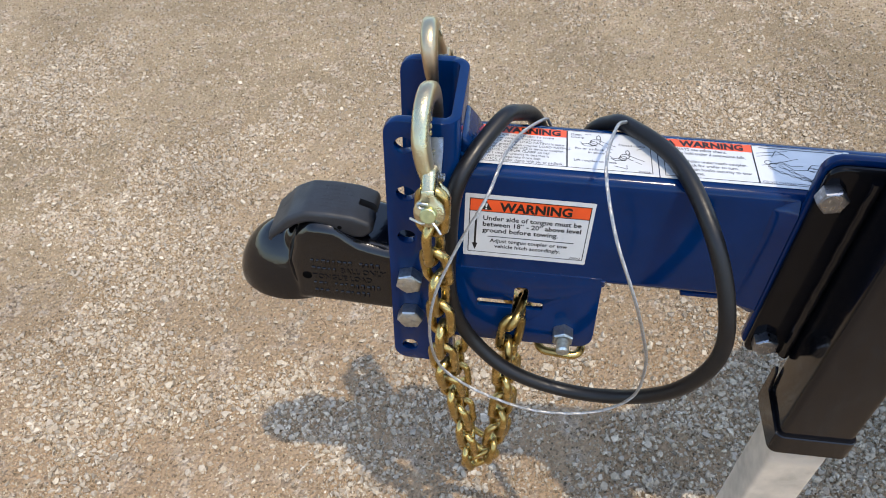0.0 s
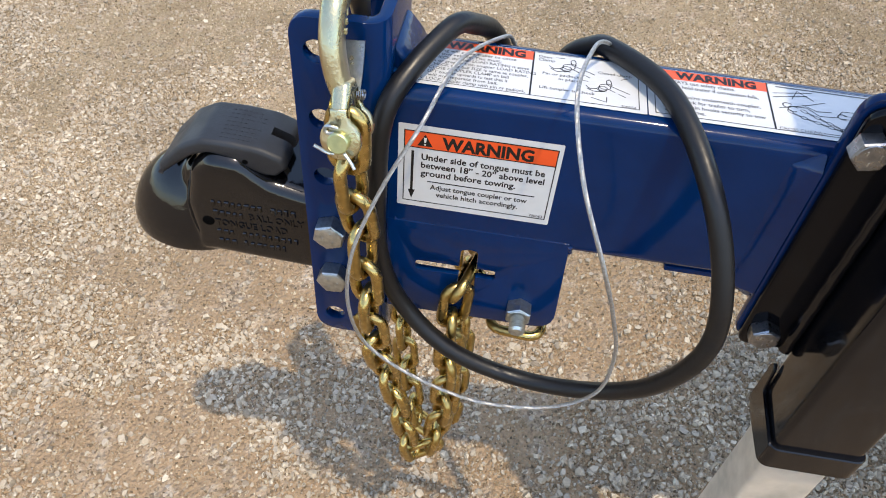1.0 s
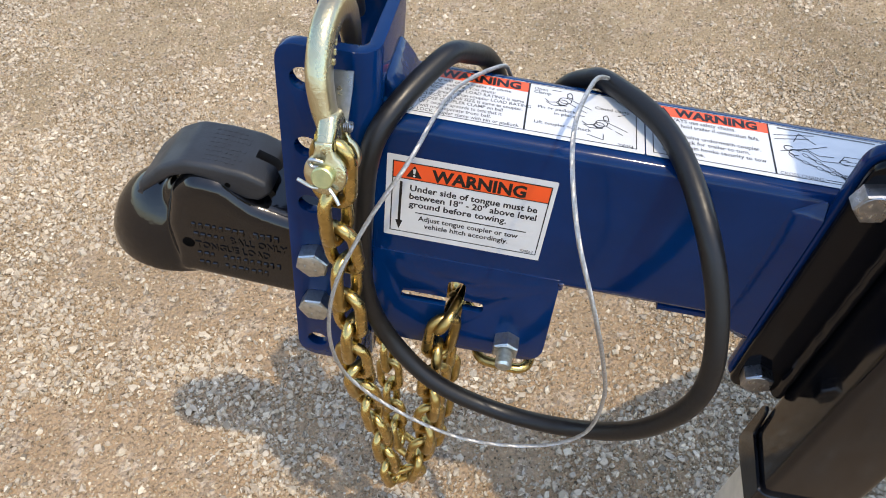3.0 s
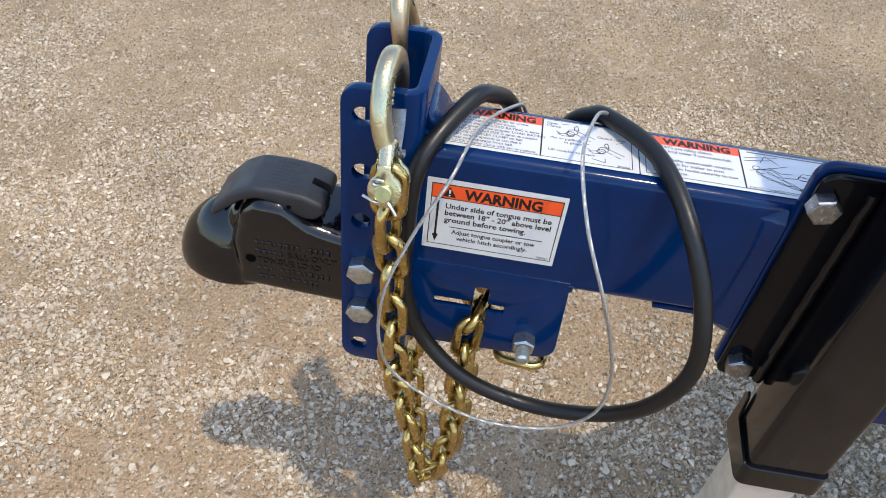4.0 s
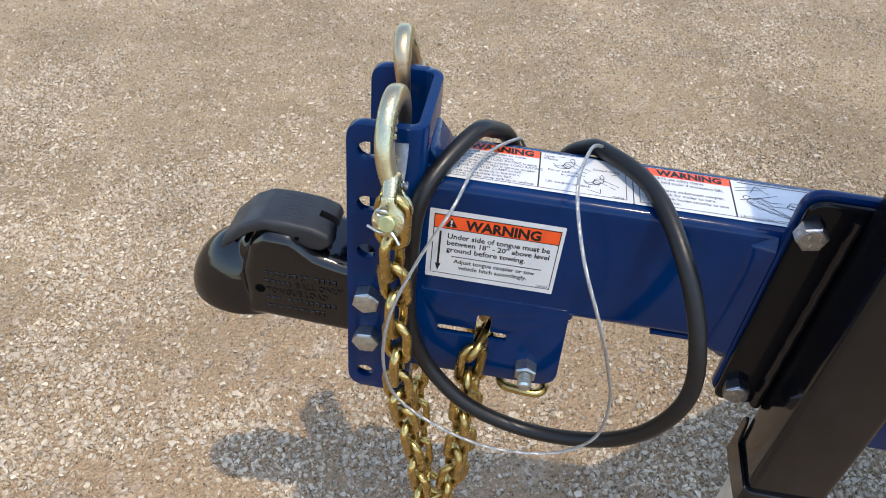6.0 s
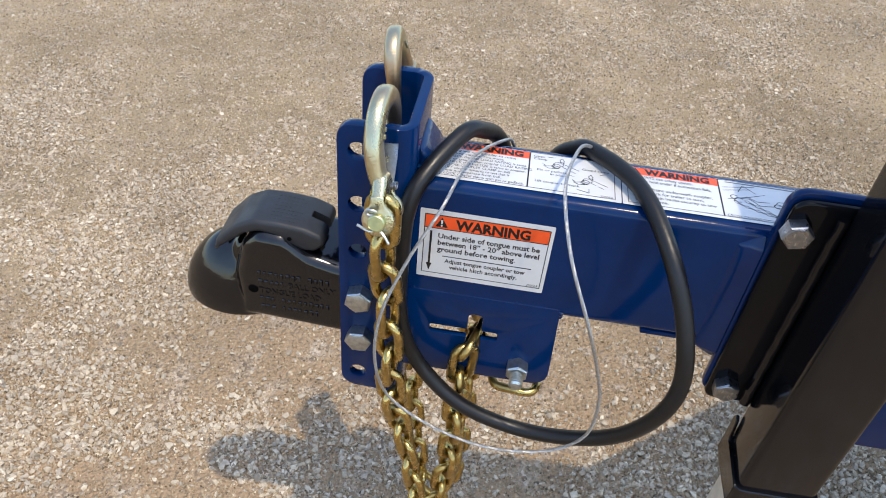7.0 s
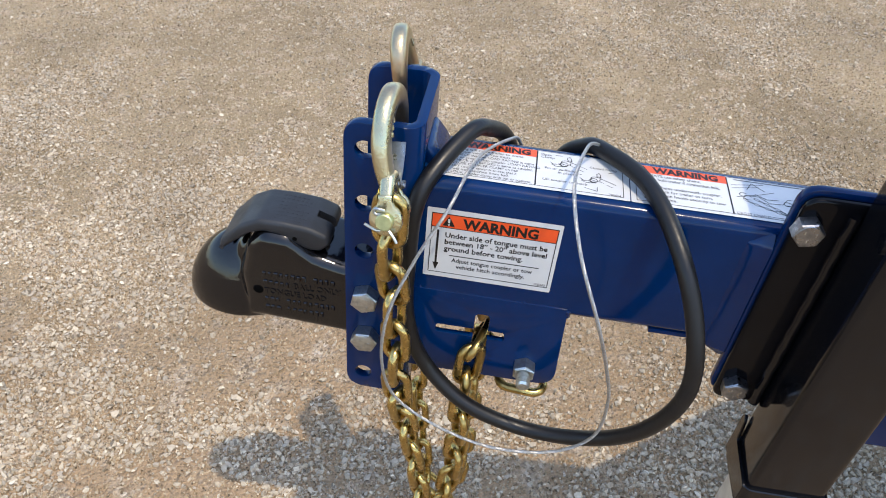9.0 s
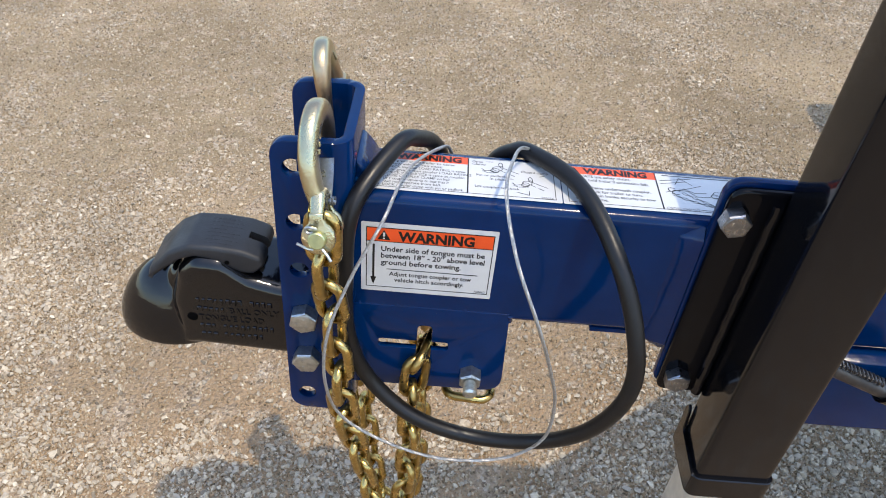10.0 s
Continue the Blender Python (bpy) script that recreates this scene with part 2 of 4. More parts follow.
# ---- ground ----
def stain(n, l, vector):
    """Slow uneven toning of the yard, damp and dusty places, as a factor on the colour's value."""
    t = n.new("ShaderNodeTexNoise")
    t.inputs["Scale"].default_value, t.inputs["Detail"].default_value = 3.2, 5.0
    l.new(vector, t.inputs["Vector"])
    r = n.new("ShaderNodeMapRange")
    r.inputs[1].default_value, r.inputs[2].default_value = 0.36, 0.64
    r.inputs[3].default_value, r.inputs[4].default_value = 0.88, 1.10
    l.new(t.outputs["Fac"], r.inputs[0])
    return r.outputs[0]


TAN = (0.36, 0.25, 0.16)


def ground_material():
    m = mat("packed_gravel", TAN, 0.95)
    n, l = m.node_tree.nodes, m.node_tree.links
    b = n["Principled BSDF"]
    b.inputs["Specular IOR Level"].default_value = 0.2
    tc = n.new("ShaderNodeTexCoord")

    def noise_at(scale, detail=4.0, lo=0.35, hi=0.65):
        t = n.new("ShaderNodeTexNoise")
        t.inputs["Scale"].default_value, t.inputs["Detail"].default_value = scale, detail
        l.new(tc.outputs["Object"], t.inputs["Vector"])
        r = n.new("ShaderNodeMapRange")
        r.inputs[1].default_value, r.inputs[2].default_value = lo, hi
        l.new(t.outputs["Fac"], r.inputs[0])
        return r.outputs[0]

    def blend(fac, a, c):
        x = n.new("ShaderNodeMix")
        x.data_type = "RGBA"
        l.new(fac, x.inputs[0])
        for i, v in ((6, a), (7, c)):
            if isinstance(v, tuple):
                x.inputs[i].default_value = (*v, 1)
            else:
                l.new(v, x.inputs[i])
        return x.outputs[2]

    sepx = n.new("ShaderNodeSeparateXYZ")
    l.new(tc.outputs["Object"], sepx.inputs[0])
    far = n.new("ShaderNodeMapRange")
    far.inputs[1].default_value, far.inputs[2].default_value = 0.15, 0.9
    edge = n.new("ShaderNodeMath")
    edge.operation = "MULTIPLY_ADD"
    edge.inputs[1].default_value = 1.1
    l.new(noise_at(0.9, 3, 0.2, 0.8), edge.inputs[0])
    away = n.new("ShaderNodeMath")
    away.operation = "SUBTRACT"
    away.inputs[1].default_value = 0.55
    l.new(sepx.outputs[1], away.inputs[0])
    l.new(away.outputs[0], edge.inputs[2])
    l.new(edge.outputs[0], far.inputs[0])
    distant = blend(noise_at(2.4, 5, 0.42, 0.6), (0.375, 0.290, 0.180), (0.300, 0.230, 0.140))
    sandy = blend(noise_at(3.0), (0.410, 0.282, 0.165), (0.335, 0.235, 0.140))
    big = blend(far.outputs[0], sandy, distant)
    vor = n.new("ShaderNodeTexVoronoi")
    vor.inputs["Scale"].default_value = 170.0
    l.new(tc.outputs["Object"], vor.inputs["Vector"])
    ramp = n.new("ShaderNodeValToRGB")
    cols = [(0.0, (0.17, 0.13, 0.09)), (0.35, (0.38, 0.285, 0.19)), (0.7, (0.46, 0.36, 0.25)), (1.0, (0.56, 0.47, 0.36))]
    for e, (p, c) in zip([ramp.color_ramp.elements[0], ramp.color_ramp.elements.new(0.35), ramp.color_ramp.elements.new(0.7), ramp.color_ramp.elements[-1]], cols):
        e.position, e.color = p, (*c, 1)
    sep = n.new("ShaderNodeSeparateColor")
    l.new(vor.outputs["Color"], sep.inputs[0])
    l.new(sep.outputs[0], ramp.inputs[0])
    col = blend(noise_at(22.0, 5, 0.50, 0.64), big, ramp.outputs[0])
    col = blend(noise_at(140.0, 3, 0.56, 0.8), col, (0.17, 0.12, 0.08))
    toned = n.new("ShaderNodeHueSaturation")
    l.new(stain(n, l, tc.outputs["Object"]), toned.inputs["Value"])
    l.new(col, toned.inputs["Color"])
    l.new(toned.outputs[0], b.inputs["Base Color"])
    bp = n.new("ShaderNodeBump")
    bp.inputs["Strength"].default_value, bp.inputs["Distance"].default_value = 1.0, 0.006
    add = n.new("ShaderNodeMath")
    add.operation = "SUBTRACT"
    l.new(noise_at(190.0, 6, 0.2, 0.8), add.inputs[0])
    l.new(vor.outputs["Distance"], add.inputs[1])
    l.new(add.outputs[0], bp.inputs["Height"])
    l.new(bp.outputs[0], b.inputs["Normal"])
    return m


def make_ground():
    xs = [-3000, -300, -40, -8, -3] + [-2 + 0.04 * i for i in range(101)] + [3, 8, 40, 300, 3000]
    ys = [-3000, -300, -40, -8, -2] + [-1 + 0.04 * i for i in range(101)] + [4, 8, 40, 300, 3000]
    bm = bmesh.new()
    rows = []
    for y in ys:
        row = []
        for x in xs:
            near = 1.0 if abs(x) < 2 and -1 < y < 3 else 0.0
            z = near * (0.006 * noise.noise((x * 1.7, y * 1.7, 0)) + 0.0025 * noise.noise((x * 9, y * 9, 4)))
            row.append(bm.verts.new((x, y, z)))
        rows.append(row)
    for r, s in zip(rows, rows[1:]):
        for i in range(len(r) - 1):
            bm.faces.new((r[i], r[i + 1], s[i + 1], s[i]))
    me = bpy.data.meshes.new("ground")
    bm.to_mesh(me)
    bm.free()
    me.shade_smooth()
    me.materials.append(ground_material())
    return tagged(new("ground", me), "tan packed gravel yard with sandy patches", "ground", kind="structure")


def ground_z(x, y):
    return 0.006 * noise.noise((x * 1.7, y * 1.7, 0)) + 0.0025 * noise.noise((x * 9, y * 9, 4))


def stone_material(name, cols):
    m = mat(name, (0.4, 0.33, 0.26), 0.85)
    n, l = m.node_tree.nodes, m.node_tree.links
    b = n["Principled BSDF"]
    b.inputs["Specular IOR Level"].default_value = 0.25
    geo = n.new("ShaderNodeNewGeometry")
    ramp = n.new("ShaderNodeValToRGB")
    els = [ramp.color_ramp.elements[0]] + [ramp.color_ramp.elements.new(p) for p, _ in cols[1:-1]] + [ramp.color_ramp.elements[-1]]
    for e, (p, c) in zip(els, cols):
        e.position, e.color = p, (*c, 1)
    l.new(geo.outputs["Random Per Island"], ramp.inputs[0])
    tc = n.new("ShaderNodeTexCoord")
    t = n.new("ShaderNodeTexNoise")
    t.inputs["Scale"].default_value = 300
    l.new(tc.outputs["Object"], t.inputs["Vector"])
    hs = n.new("ShaderNodeHueSaturation")
    mr = n.new("ShaderNodeMapRange")
    mr.inputs[3].default_value, mr.inputs[4].default_value = 0.7, 1.3
    l.new(t.outputs["Fac"], mr.inputs[0])
    both = n.new("ShaderNodeMath")
    both.operation = "MULTIPLY"
    l.new(mr.outputs[0], both.inputs[0])
    l.new(stain(n, l, tc.outputs["Object"]), both.inputs[1])
    l.new(both.outputs[0], hs.inputs["Value"])
    l.new(ramp.outputs[0], hs.inputs["Color"])
    sepx = n.new("ShaderNodeSeparateXYZ")
    l.new(tc.outputs["Object"], sepx.inputs[0])
    warm = n.new("ShaderNodeMapRange")
    warm.inputs[1].default_value, warm.inputs[2].default_value = 0.3, 1.1
    warm.inputs[3].default_value, warm.inputs[4].default_value = 1.04, 1.02
    l.new(sepx.outputs[1], warm.inputs[0])
    l.new(warm.outputs[0], hs.inputs["Saturation"])
    l.new(hs.outputs[0], b.inputs["Base Color"])
    bp = n.new("ShaderNodeBump")
    bp.inputs["Strength"].default_value, bp.inputs["Distance"].default_value = 0.4, 0.001
    l.new(t.outputs["Fac"], bp.inputs["Height"])
    l.new(bp.outputs[0], b.inputs["Normal"])
    return m


# drifts of loose stones (plus) and bare sandy places (minus): x, y, half-widths, strength
DRIFTS = [(-0.57, 0.19, 0.13, 0.11, 1.0), (-0.33, 0.20, 0.07, 0.04, 0.6), (-0.57, 0.47, 0.14, 0.08, 0.9),
          (-0.59, 0.70, 0.13, 0.08, 0.8), (-0.34, 0.54, 0.10, 0.06, 0.7), (-0.93, 0.88, 0.16, 0.10, 0.8),
          (-0.45, -0.02, 0.10, 0.05, 0.6), (0.30, 0.14, 0.38, 0.22, 0.8), (0.50, 0.35, 0.22, 0.16, 0.4), (0.60, 1.40, 0.30, 0.15, 0.4),
          (-0.36, 0.11, 0.10, 0.06, -1.0), (-0.25, 0.33, 0.12, 0.06, -0.9), (-0.43, 0.32, 0.07, 0.05, -0.6),
          (-0.80, 0.40, 0.12, 0.08, -0.8), (-0.85, 0.65, 0.10, 0.06, -0.5), (-0.59, 1.05, 0.20, 0.12, -1.0),
          (0.17, 1.20, 0.30, 0.10, -0.7)]


def drift(x, y):
    d = 0.30 + 1.1 * noise.noise((x * 2.6, y * 2.6, 7)) + 0.9 * noise.noise((x * 10, y * 10, 3)) + 0.5 * noise.noise((x * 30, y * 30, 5))
    for cx, cy, rx, ry, k in DRIFTS:
        d += k * math.exp(-((x - cx) / rx) ** 2 - ((y - cy) / ry) ** 2)
    return d


GX = np.linspace(-1.5, 1.5, 301)
GY = np.linspace(-0.25, 2.1, 236)
DENSITY = np.array([[drift(x, y) for y in GY] for x in GX])


def gravel(name, count, lo, hi, power, seed, label, material, floor, tight=1.0, tall=0.72, chips=False):
    """Loose stones, strewn more thickly in drifts and thinning out all round; chips are four-sided, their undersides in the ground."""
    rng = np.random.default_rng(seed)
    b = bmesh.new()
    if chips:
        c = [b.verts.new(p) for p in ((1, 0, -0.4), (-1, 0, -0.4), (0, 1, -0.4), (0, -1, -0.4), (0, 0, 1))]
        b.verts.index_update()
        for p, q in ((0, 2), (2, 1), (1, 3), (3, 0)):
            b.faces.new((c[p], c[q], c[4]))
    else:
        bmesh.ops.create_icosphere(b, subdivisions=1, radius=1)
        bmesh.ops.delete(b, geom=[min(b.verts, key=lambda v: v.co.z)], context="VERTS")
        b.verts.index_update()
    bv = np.array([v.co[:] for v in b.verts])
    bf = np.array([[v.index for v in f.verts] for f in b.faces])
    b.free()
    px, py = rng.uniform(-1.5, 1.5, count * 12), rng.uniform(-0.25, 2.1, count * 12)
    here = DENSITY[np.rint((px + 1.5) * 100).astype(int), np.rint((py + 0.25) * 100).astype(int)]
    rim = np.clip(np.minimum(np.minimum(px + 1.5, 1.5 - px), np.minimum(py + 0.25, 2.1 - py)) / 0.25, 0, 1)
    keep = np.nonzero(rng.random(count * 12) < rim * np.maximum(floor, np.clip(here, 0, 1) ** tight))[0][:count]
    count = len(keep)
    pos = [(x, y, ground_z(x, y)) for x, y in zip(px[keep], py[keep])]
    pos = np.array(pos)
    size = lo + (hi - lo) * rng.random(count) ** power
    nv = len(bv)
    verts = np.empty((count, nv, 3))
    ax = rng.uniform(0.6, 1.4, (count, 3)) * size[:, None] * np.array([1, 1, tall])
    jitter = rng.uniform(0.60, 1.25, (count, nv, 1))
    ang = rng.uniform(0, 2 * np.pi, count)
    ca, sa = np.cos(ang), np.sin(ang)
    p = bv[None] * jitter * ax[:, None, :]
    tilt = rng.normal(0, 0.35, count)
    ct, st = np.cos(tilt), np.sin(tilt)
    y2 = p[..., 1] * ct[:, None] - p[..., 2] * st[:, None]
    z2 = p[..., 1] * st[:, None] + p[..., 2] * ct[:, None]
    verts[..., 0] = p[..., 0] * ca[:, None] - y2 * sa[:, None] + pos[:, 0:1]
    verts[..., 1] = p[..., 0] * sa[:, None] + y2 * ca[:, None] + pos[:, 1:2]
    verts[..., 2] = z2 + pos[:, 2:3] + (size * rng.uniform(0.0, 0.55, count))[:, None]
    faces = (bf[None] + (np.arange(count) * nv)[:, None, None]).reshape(-1, 3)
    me = bpy.data.meshes.new(name)
    me.vertices.add(count * nv)
    me.vertices.foreach_set("co", verts.ravel())
    me.loops.add(faces.size)
    me.loops.foreach_set("vertex_index", faces.ravel().astype(np.int32))
    me.polygons.add(len(faces))
    me.polygons.foreach_set("loop_start", np.arange(0, faces.size, 3, dtype=np.int32))
    me.update(calc_edges=True)
    me.shade_flat() if chips else (me.shade_smooth(), me.set_sharp_from_angle(angle=radians(33)))
    me.materials.append(material)
    return tagged(new(name, me), label, "gravel", kind="stuff")


make_ground()
STONE = stone_material("gravel_stone", [(0.0, (0.15, 0.122, 0.088)), (0.14, (0.28, 0.222, 0.155)), (0.40, (0.41, 0.334, 0.235)), (0.60, (0.335, 0.285, 0.220)), (0.86, (0.45, 0.375, 0.272)), (1.0, (0.57, 0.49, 0.375))])
GRIT = stone_material("gravel_grit_stone", [(0.0, (0.10, 0.075, 0.048)), (0.22, (0.27, 0.198, 0.122)), (0.5, (0.41, 0.312, 0.200)), (0.68, (0.31, 0.245, 0.165)), (0.85, (0.46, 0.370, 0.250)), (1.0, (0.54, 0.455, 0.33))])
gravel("gravel_pebbles", 80000, 0.0016, 0.0054, 2.4, 5, "loose cream, tan and grey pebbles on the yard", STONE, 0.07, 1.7, 0.85)
gravel("gravel_grit", 330000, 0.0010, 0.0028, 1.5, 6, "fine tan grit on the yard", GRIT, 0.36, 0.9, 1.25, True)

# ---- trailer tongue ----
TOP, BOT, BACK, CB = 0.651, 0.544, 0.0615, 0.068
tongue = thing("trailer_tongue", (0.5, 0.038, 0.544), "dark blue painted steel trailer tongue with warning decals", "trailer tongue")
tube = part("tube", slab(rounded([(0, BOT), (BACK, BOT), (BACK, TOP), (0, TOP)], 0.0095, 6), [], -0.006, 2.2, "x", r=0.001), BLUE, tongue)

CH_TOP, CH_BOT, CH_X, HOLE_X = 0.692, 0.435, -0.055, -0.041
HOLE_Z = [0.672, 0.629, 0.5865, 0.5455, 0.5020, 0.4545]
BEND = -0.0165


def flange(y0, y1, holes=HOLE_Z):
    out = rounded([(BEND, CH_BOT), (BEND, CH_TOP), (CH_X, CH_TOP), (CH_X, CH_BOT)], [0, 0, 0.013, 0.016], 6)
    return slab(out, [circle(HOLE_X, z, 0.0066, 22) for z in holes], y0, y1, r=0.0009, steps=2, keep=lambda p: p.x > BEND - 0.001)


def channel_web():
    outer = [Vector((BEND, -0.0065))] + [Vector((BEND + 0.0125 * math.sin(a), 0.006 - 0.0125 * math.cos(a))) for a in [math.pi / 2 * i / 6 for i in range(7)]]
    inner = [Vector((BEND, 0.0005))] + [Vector((BEND + 0.0055 * math.sin(a), 0.006 - 0.0055 * math.cos(a))) for a in [math.pi / 2 * i / 6 for i in range(7)]]
    near = outer[1:] + [Vector((p.x, CB - p.y)) for p in outer[:0:-1]]
    back = inner[1:] + [Vector((p.x, CB - p.y)) for p in inner[:0:-1]]
    return slab(near + back[::-1], [], CH_BOT, CH_TOP, "z", r=0.0009, steps=2, keep=lambda p: p.x < BEND + 0.0008)


channel = part("coupler_channel", join(flange(-0.0065, 0.0005), flange(CB - 0.0005, CB + 0.0065, HOLE_Z[1:]), channel_web()), BLUE, tongue, "upright blue channel with a row of round holes")


def lug(y0, y1):
    out = rounded([(-0.0052, 0.5535), (0.109, 0.5535), (0.1095, 0.545), (0.1125, 0.466), (-0.0052, 0.466)], [0, 0.001, 0.002, 0.016, 0], 6)
    cross = rounded([(0.0140, 0.5094), (0.0430, 0.5094), (0.0430, 0.490), (0.0540, 0.490), (0.0540, 0.5094), (0.0668, 0.5094), (0.0668, 0.5178), (0.0540, 0.5178),
                     (0.0540, 0.5345), (0.0430, 0.5345), (0.0430, 0.5178), (0.0140, 0.5178)],
                    [0.0024, 0.0005, 0.004, 0.004, 0.0005, 0.0024, 0.0024, 0.0005, 0.004, 0.004, 0.0005, 0.0024], 4)
    return slab(out, [cross], y0, y1, r=0.0008, steps=2)


part("chain_lug", lug(-0.0006, 0.0042), BLUE, tongue, "blue side plate with a cross-shaped chain slot")
part("chain_lug", slab(rounded([(-0.003, 0.5535), (0.109, 0.5535), (0.1095, 0.545), (0.1115, 0.493), (-0.003, 0.493)], [0, 0.001, 0.002, 0.012, 0], 6), [], BACK - 0.0055, BACK + 0.0006, r=0.0008, steps=2), BLUE, tongue, "blue side plate behind the tube")


def bead(a, b, r, seed, n=40):
    """A lumpy weld bead."""
    rng = random.Random(seed)
    a, b = Vector(a), Vector(b)
    pts = [a.lerp(b, i / n) + Vector([rng.uniform(-1, 1) * r * 0.06 for _ in range(3)]) for i in range(n + 1)]
    return sweep(pts, [r * (1 + 0.05 * math.sin(i * 2.1) + rng.uniform(-0.05, 0.05)) for i in range(n + 1)], 8, up=(0.3, 0.5, 0.8))


weld = part("weld", join(bead((-0.004, 0.002, BOT + 0.01), (-0.004, 0.002, TOP - 0.012), 0.0022, 1), bead((-0.004, 0.010, TOP + 0.0005), (-0.004, 0.052, TOP + 0.0005), 0.0048, 2)), BLUE, tongue, "painted weld bead")
part("weld", join(bead((-0.002, 0.0029, 0.5535), (0.108, 0.0029, 0.5535), 0.0032, 6, 60), bead((-0.002, 0.0027, 0.5500), (0.106, 0.0027, 0.5500), 0.0032, 8, 50), bead((0.1095, 0.0005, 0.5515), (0.1100, 0.002, 0.5440), 0.0020, 7, 8)), LUMPY, tongue, "painted weld bead")
part("weld", slab(rounded([(-0.005, TOP - 0.004), (0.011, TOP - 0.003), (0.005, TOP + 0.008), (-0.005, TOP + 0.021)], 0.003, 4), [], 0.012, 0.052, r=0.003, steps=4), LUMPY, tongue, "thick painted weld in the corner")
# beyond the jack this plate is unseen, filled in solid to shade the ground
part("fork_shade_plate", slab([(0.345, -0.012), (1.05, -0.012), (1.05, 0.6283), (0.324, 0.078)], [], 0.468, 0.5432, "z", r=0.003, steps=2), BLUE, tongue, "blue plate at the fork of the trailer's frame, extended out of view to shade the ground")
part("side_rail", slab([(1.0, 0.460), (2.2, 1.370), (2.2, 1.500), (1.0, 0.590)], [], 0.470, 0.5412, "z", r=0.003, steps=2), BLUE, tongue)
# added arm, never in view: casts the small shadow patch on the far gravel
part("unseen_shade_arm", slab(rounded([(1.012, 0.50), (1.13, 0.50), (1.13, 1.150), (1.012, 1.150)], [0.0, 0.0, 0.03, 0.045], 5), [], 0.4725, 0.5385, "z", r=0.003, steps=2), BLUE, tongue)
part("tube_flange", box(0.170, 0.207, 0.003, 0.058, 0.5395, 0.5438, 0.0008), BLUE, tongue)
bracket = part("jack_bracket", slab(rounded([(0.2250, 0.500), (0.345, 0.500), (0.345, 0.690), (0.2250, 0.690)], [0.010, 0.004, 0.004, 0.014], 6), [], -0.0065, -0.0002, r=0.0012, steps=2), BLUE, tongue, "blue plate that carries the jack")


def fillet(z0, z1, n=60):
    """A long sloped weld between the tube's side and the bracket's edge, a little wavy."""
    rng, vs, fs = random.Random(9), [], []
    prof = [(0.2090, 0.0006), (0.2115, -0.0014), (0.2155, -0.0028), (0.2210, -0.0046), (0.2246, -0.0060), (0.2246, 0.002), (0.2090, 0.002)]
    for i in range(n + 1):
        z, w = z0 + (z1 - z0) * i / n, 0.0004 * math.sin(i * 1.7) + rng.uniform(-0.0002, 0.0002)
        f = min(1.0, 12.0 * min(i, n - i) / n + 0.15)
        vs += [(0.2246 + (x - 0.2246) * f + (w if k < 4 else 0), y * (f if k < 5 else 1) - (0.5 * w if 0 < k < 4 else 0), z) for k, (x, y) in enumerate(prof)]
    m = len(prof)
    for i in range(n):
        fs += [(m * i + k, m * i + (k + 1) % m, m * (i + 1) + (k + 1) % m, m * (i + 1) + k) for k in range(m)]
    fs += [tuple(range(m)), tuple(range(m * n, m * n + m))]
    return mesh(vs, fs)


part("weld", fillet(0.532, TOP - 0.004), LUMPY, tongue, "painted weld between tube and bracket")

# decal on the side
D, SX = -0.0003, 0.0009
side = flatpiece([(p.x, p.y) for p in rounded(rect(SX, SX + 0.0918, 0.5675, 0.6298), 0.001, 3)], WHITE, tongue, "warning_decal", "y", D, "white decal with an orange WARNING band and black lines")


def sz(f):
    return 0.6298 - 0.0623 * f


D1, D2 = D - 0.00012, D - 0.00024
frame_lines(0.0042, 0.0903, sz(0.935), sz(0.065), 0.0006, INK, side, "border", "y", D1)
flatpiece(rect(0.0048, 0.0897, sz(0.255), sz(0.075)), ORANGE, side, "orange_band", "y", D1)
frame_lines(0.0042, 0.0903, sz(0.262), sz(0.065), 0.0006, INK, side, "border", "y", D2)
flatpiece([(0.0118, sz(0.232)), (0.0205, sz(0.232)), (0.0162, sz(0.098))], INK, side, "hazard_triangle", "y", D2)
flatpiece([(0.0157, sz(0.188)), (0.0167, sz(0.188)), (0.0170, sz(0.132)), (0.0154, sz(0.132))], WHITE, side, "exclamation_mark", "y", D2 - 0.00012)
flatpiece(circle(0.0162, sz(0.212), 0.0007, 10), WHITE, side, "exclamation_mark", "y", D2 - 0.00012)
words("WARNING", 0.0115, (0.0262, D2, sz(0.235)), INK, side, bold=0.00045, width=0.0515)
flatpiece(rect(0.0086, 0.0101, sz(0.80), sz(0.30)), INK, side, "arrow", "y", D1)
flatpiece([(0.0072, sz(0.785)), (0.0094, sz(0.90)), (0.0115, sz(0.785))], INK, side, "arrow", "y", D1)
for text, f, x, w in (("Under side of tongue must be", 0.395, 0.0142, 0.0708), ("between 18” - 20” above level", 0.492, 0.0142, 0.0712), ("ground before towing.", 0.590, 0.0145, 0.0555)):
    words(text, 0.0064, (x, D1, sz(f)), INK, side, bold=0.00015, width=w)
flatpiece(rect(0.0185, 0.0818, sz(0.662), sz(0.650)), INK, side, "rule", "y", D1)
for text, f, x, w in (("Adjust tongue coupler or tow", 0.752, 0.0205, 0.0575), ("vehicle hitch accordingly.", 0.842, 0.0242, 0.0490)):
    words(text, 0.0053, (x, D1, sz(f)), INK, side, bold=0.00011, width=w)
words("700063", 0.0030, (0.0805, D1, sz(0.918)), INK, side, width=0.0078)

# decals on the top
Z0 = TOP + 0.0004
Z1, Z2 = Z0 + 0.00012, Z0 + 0.00024


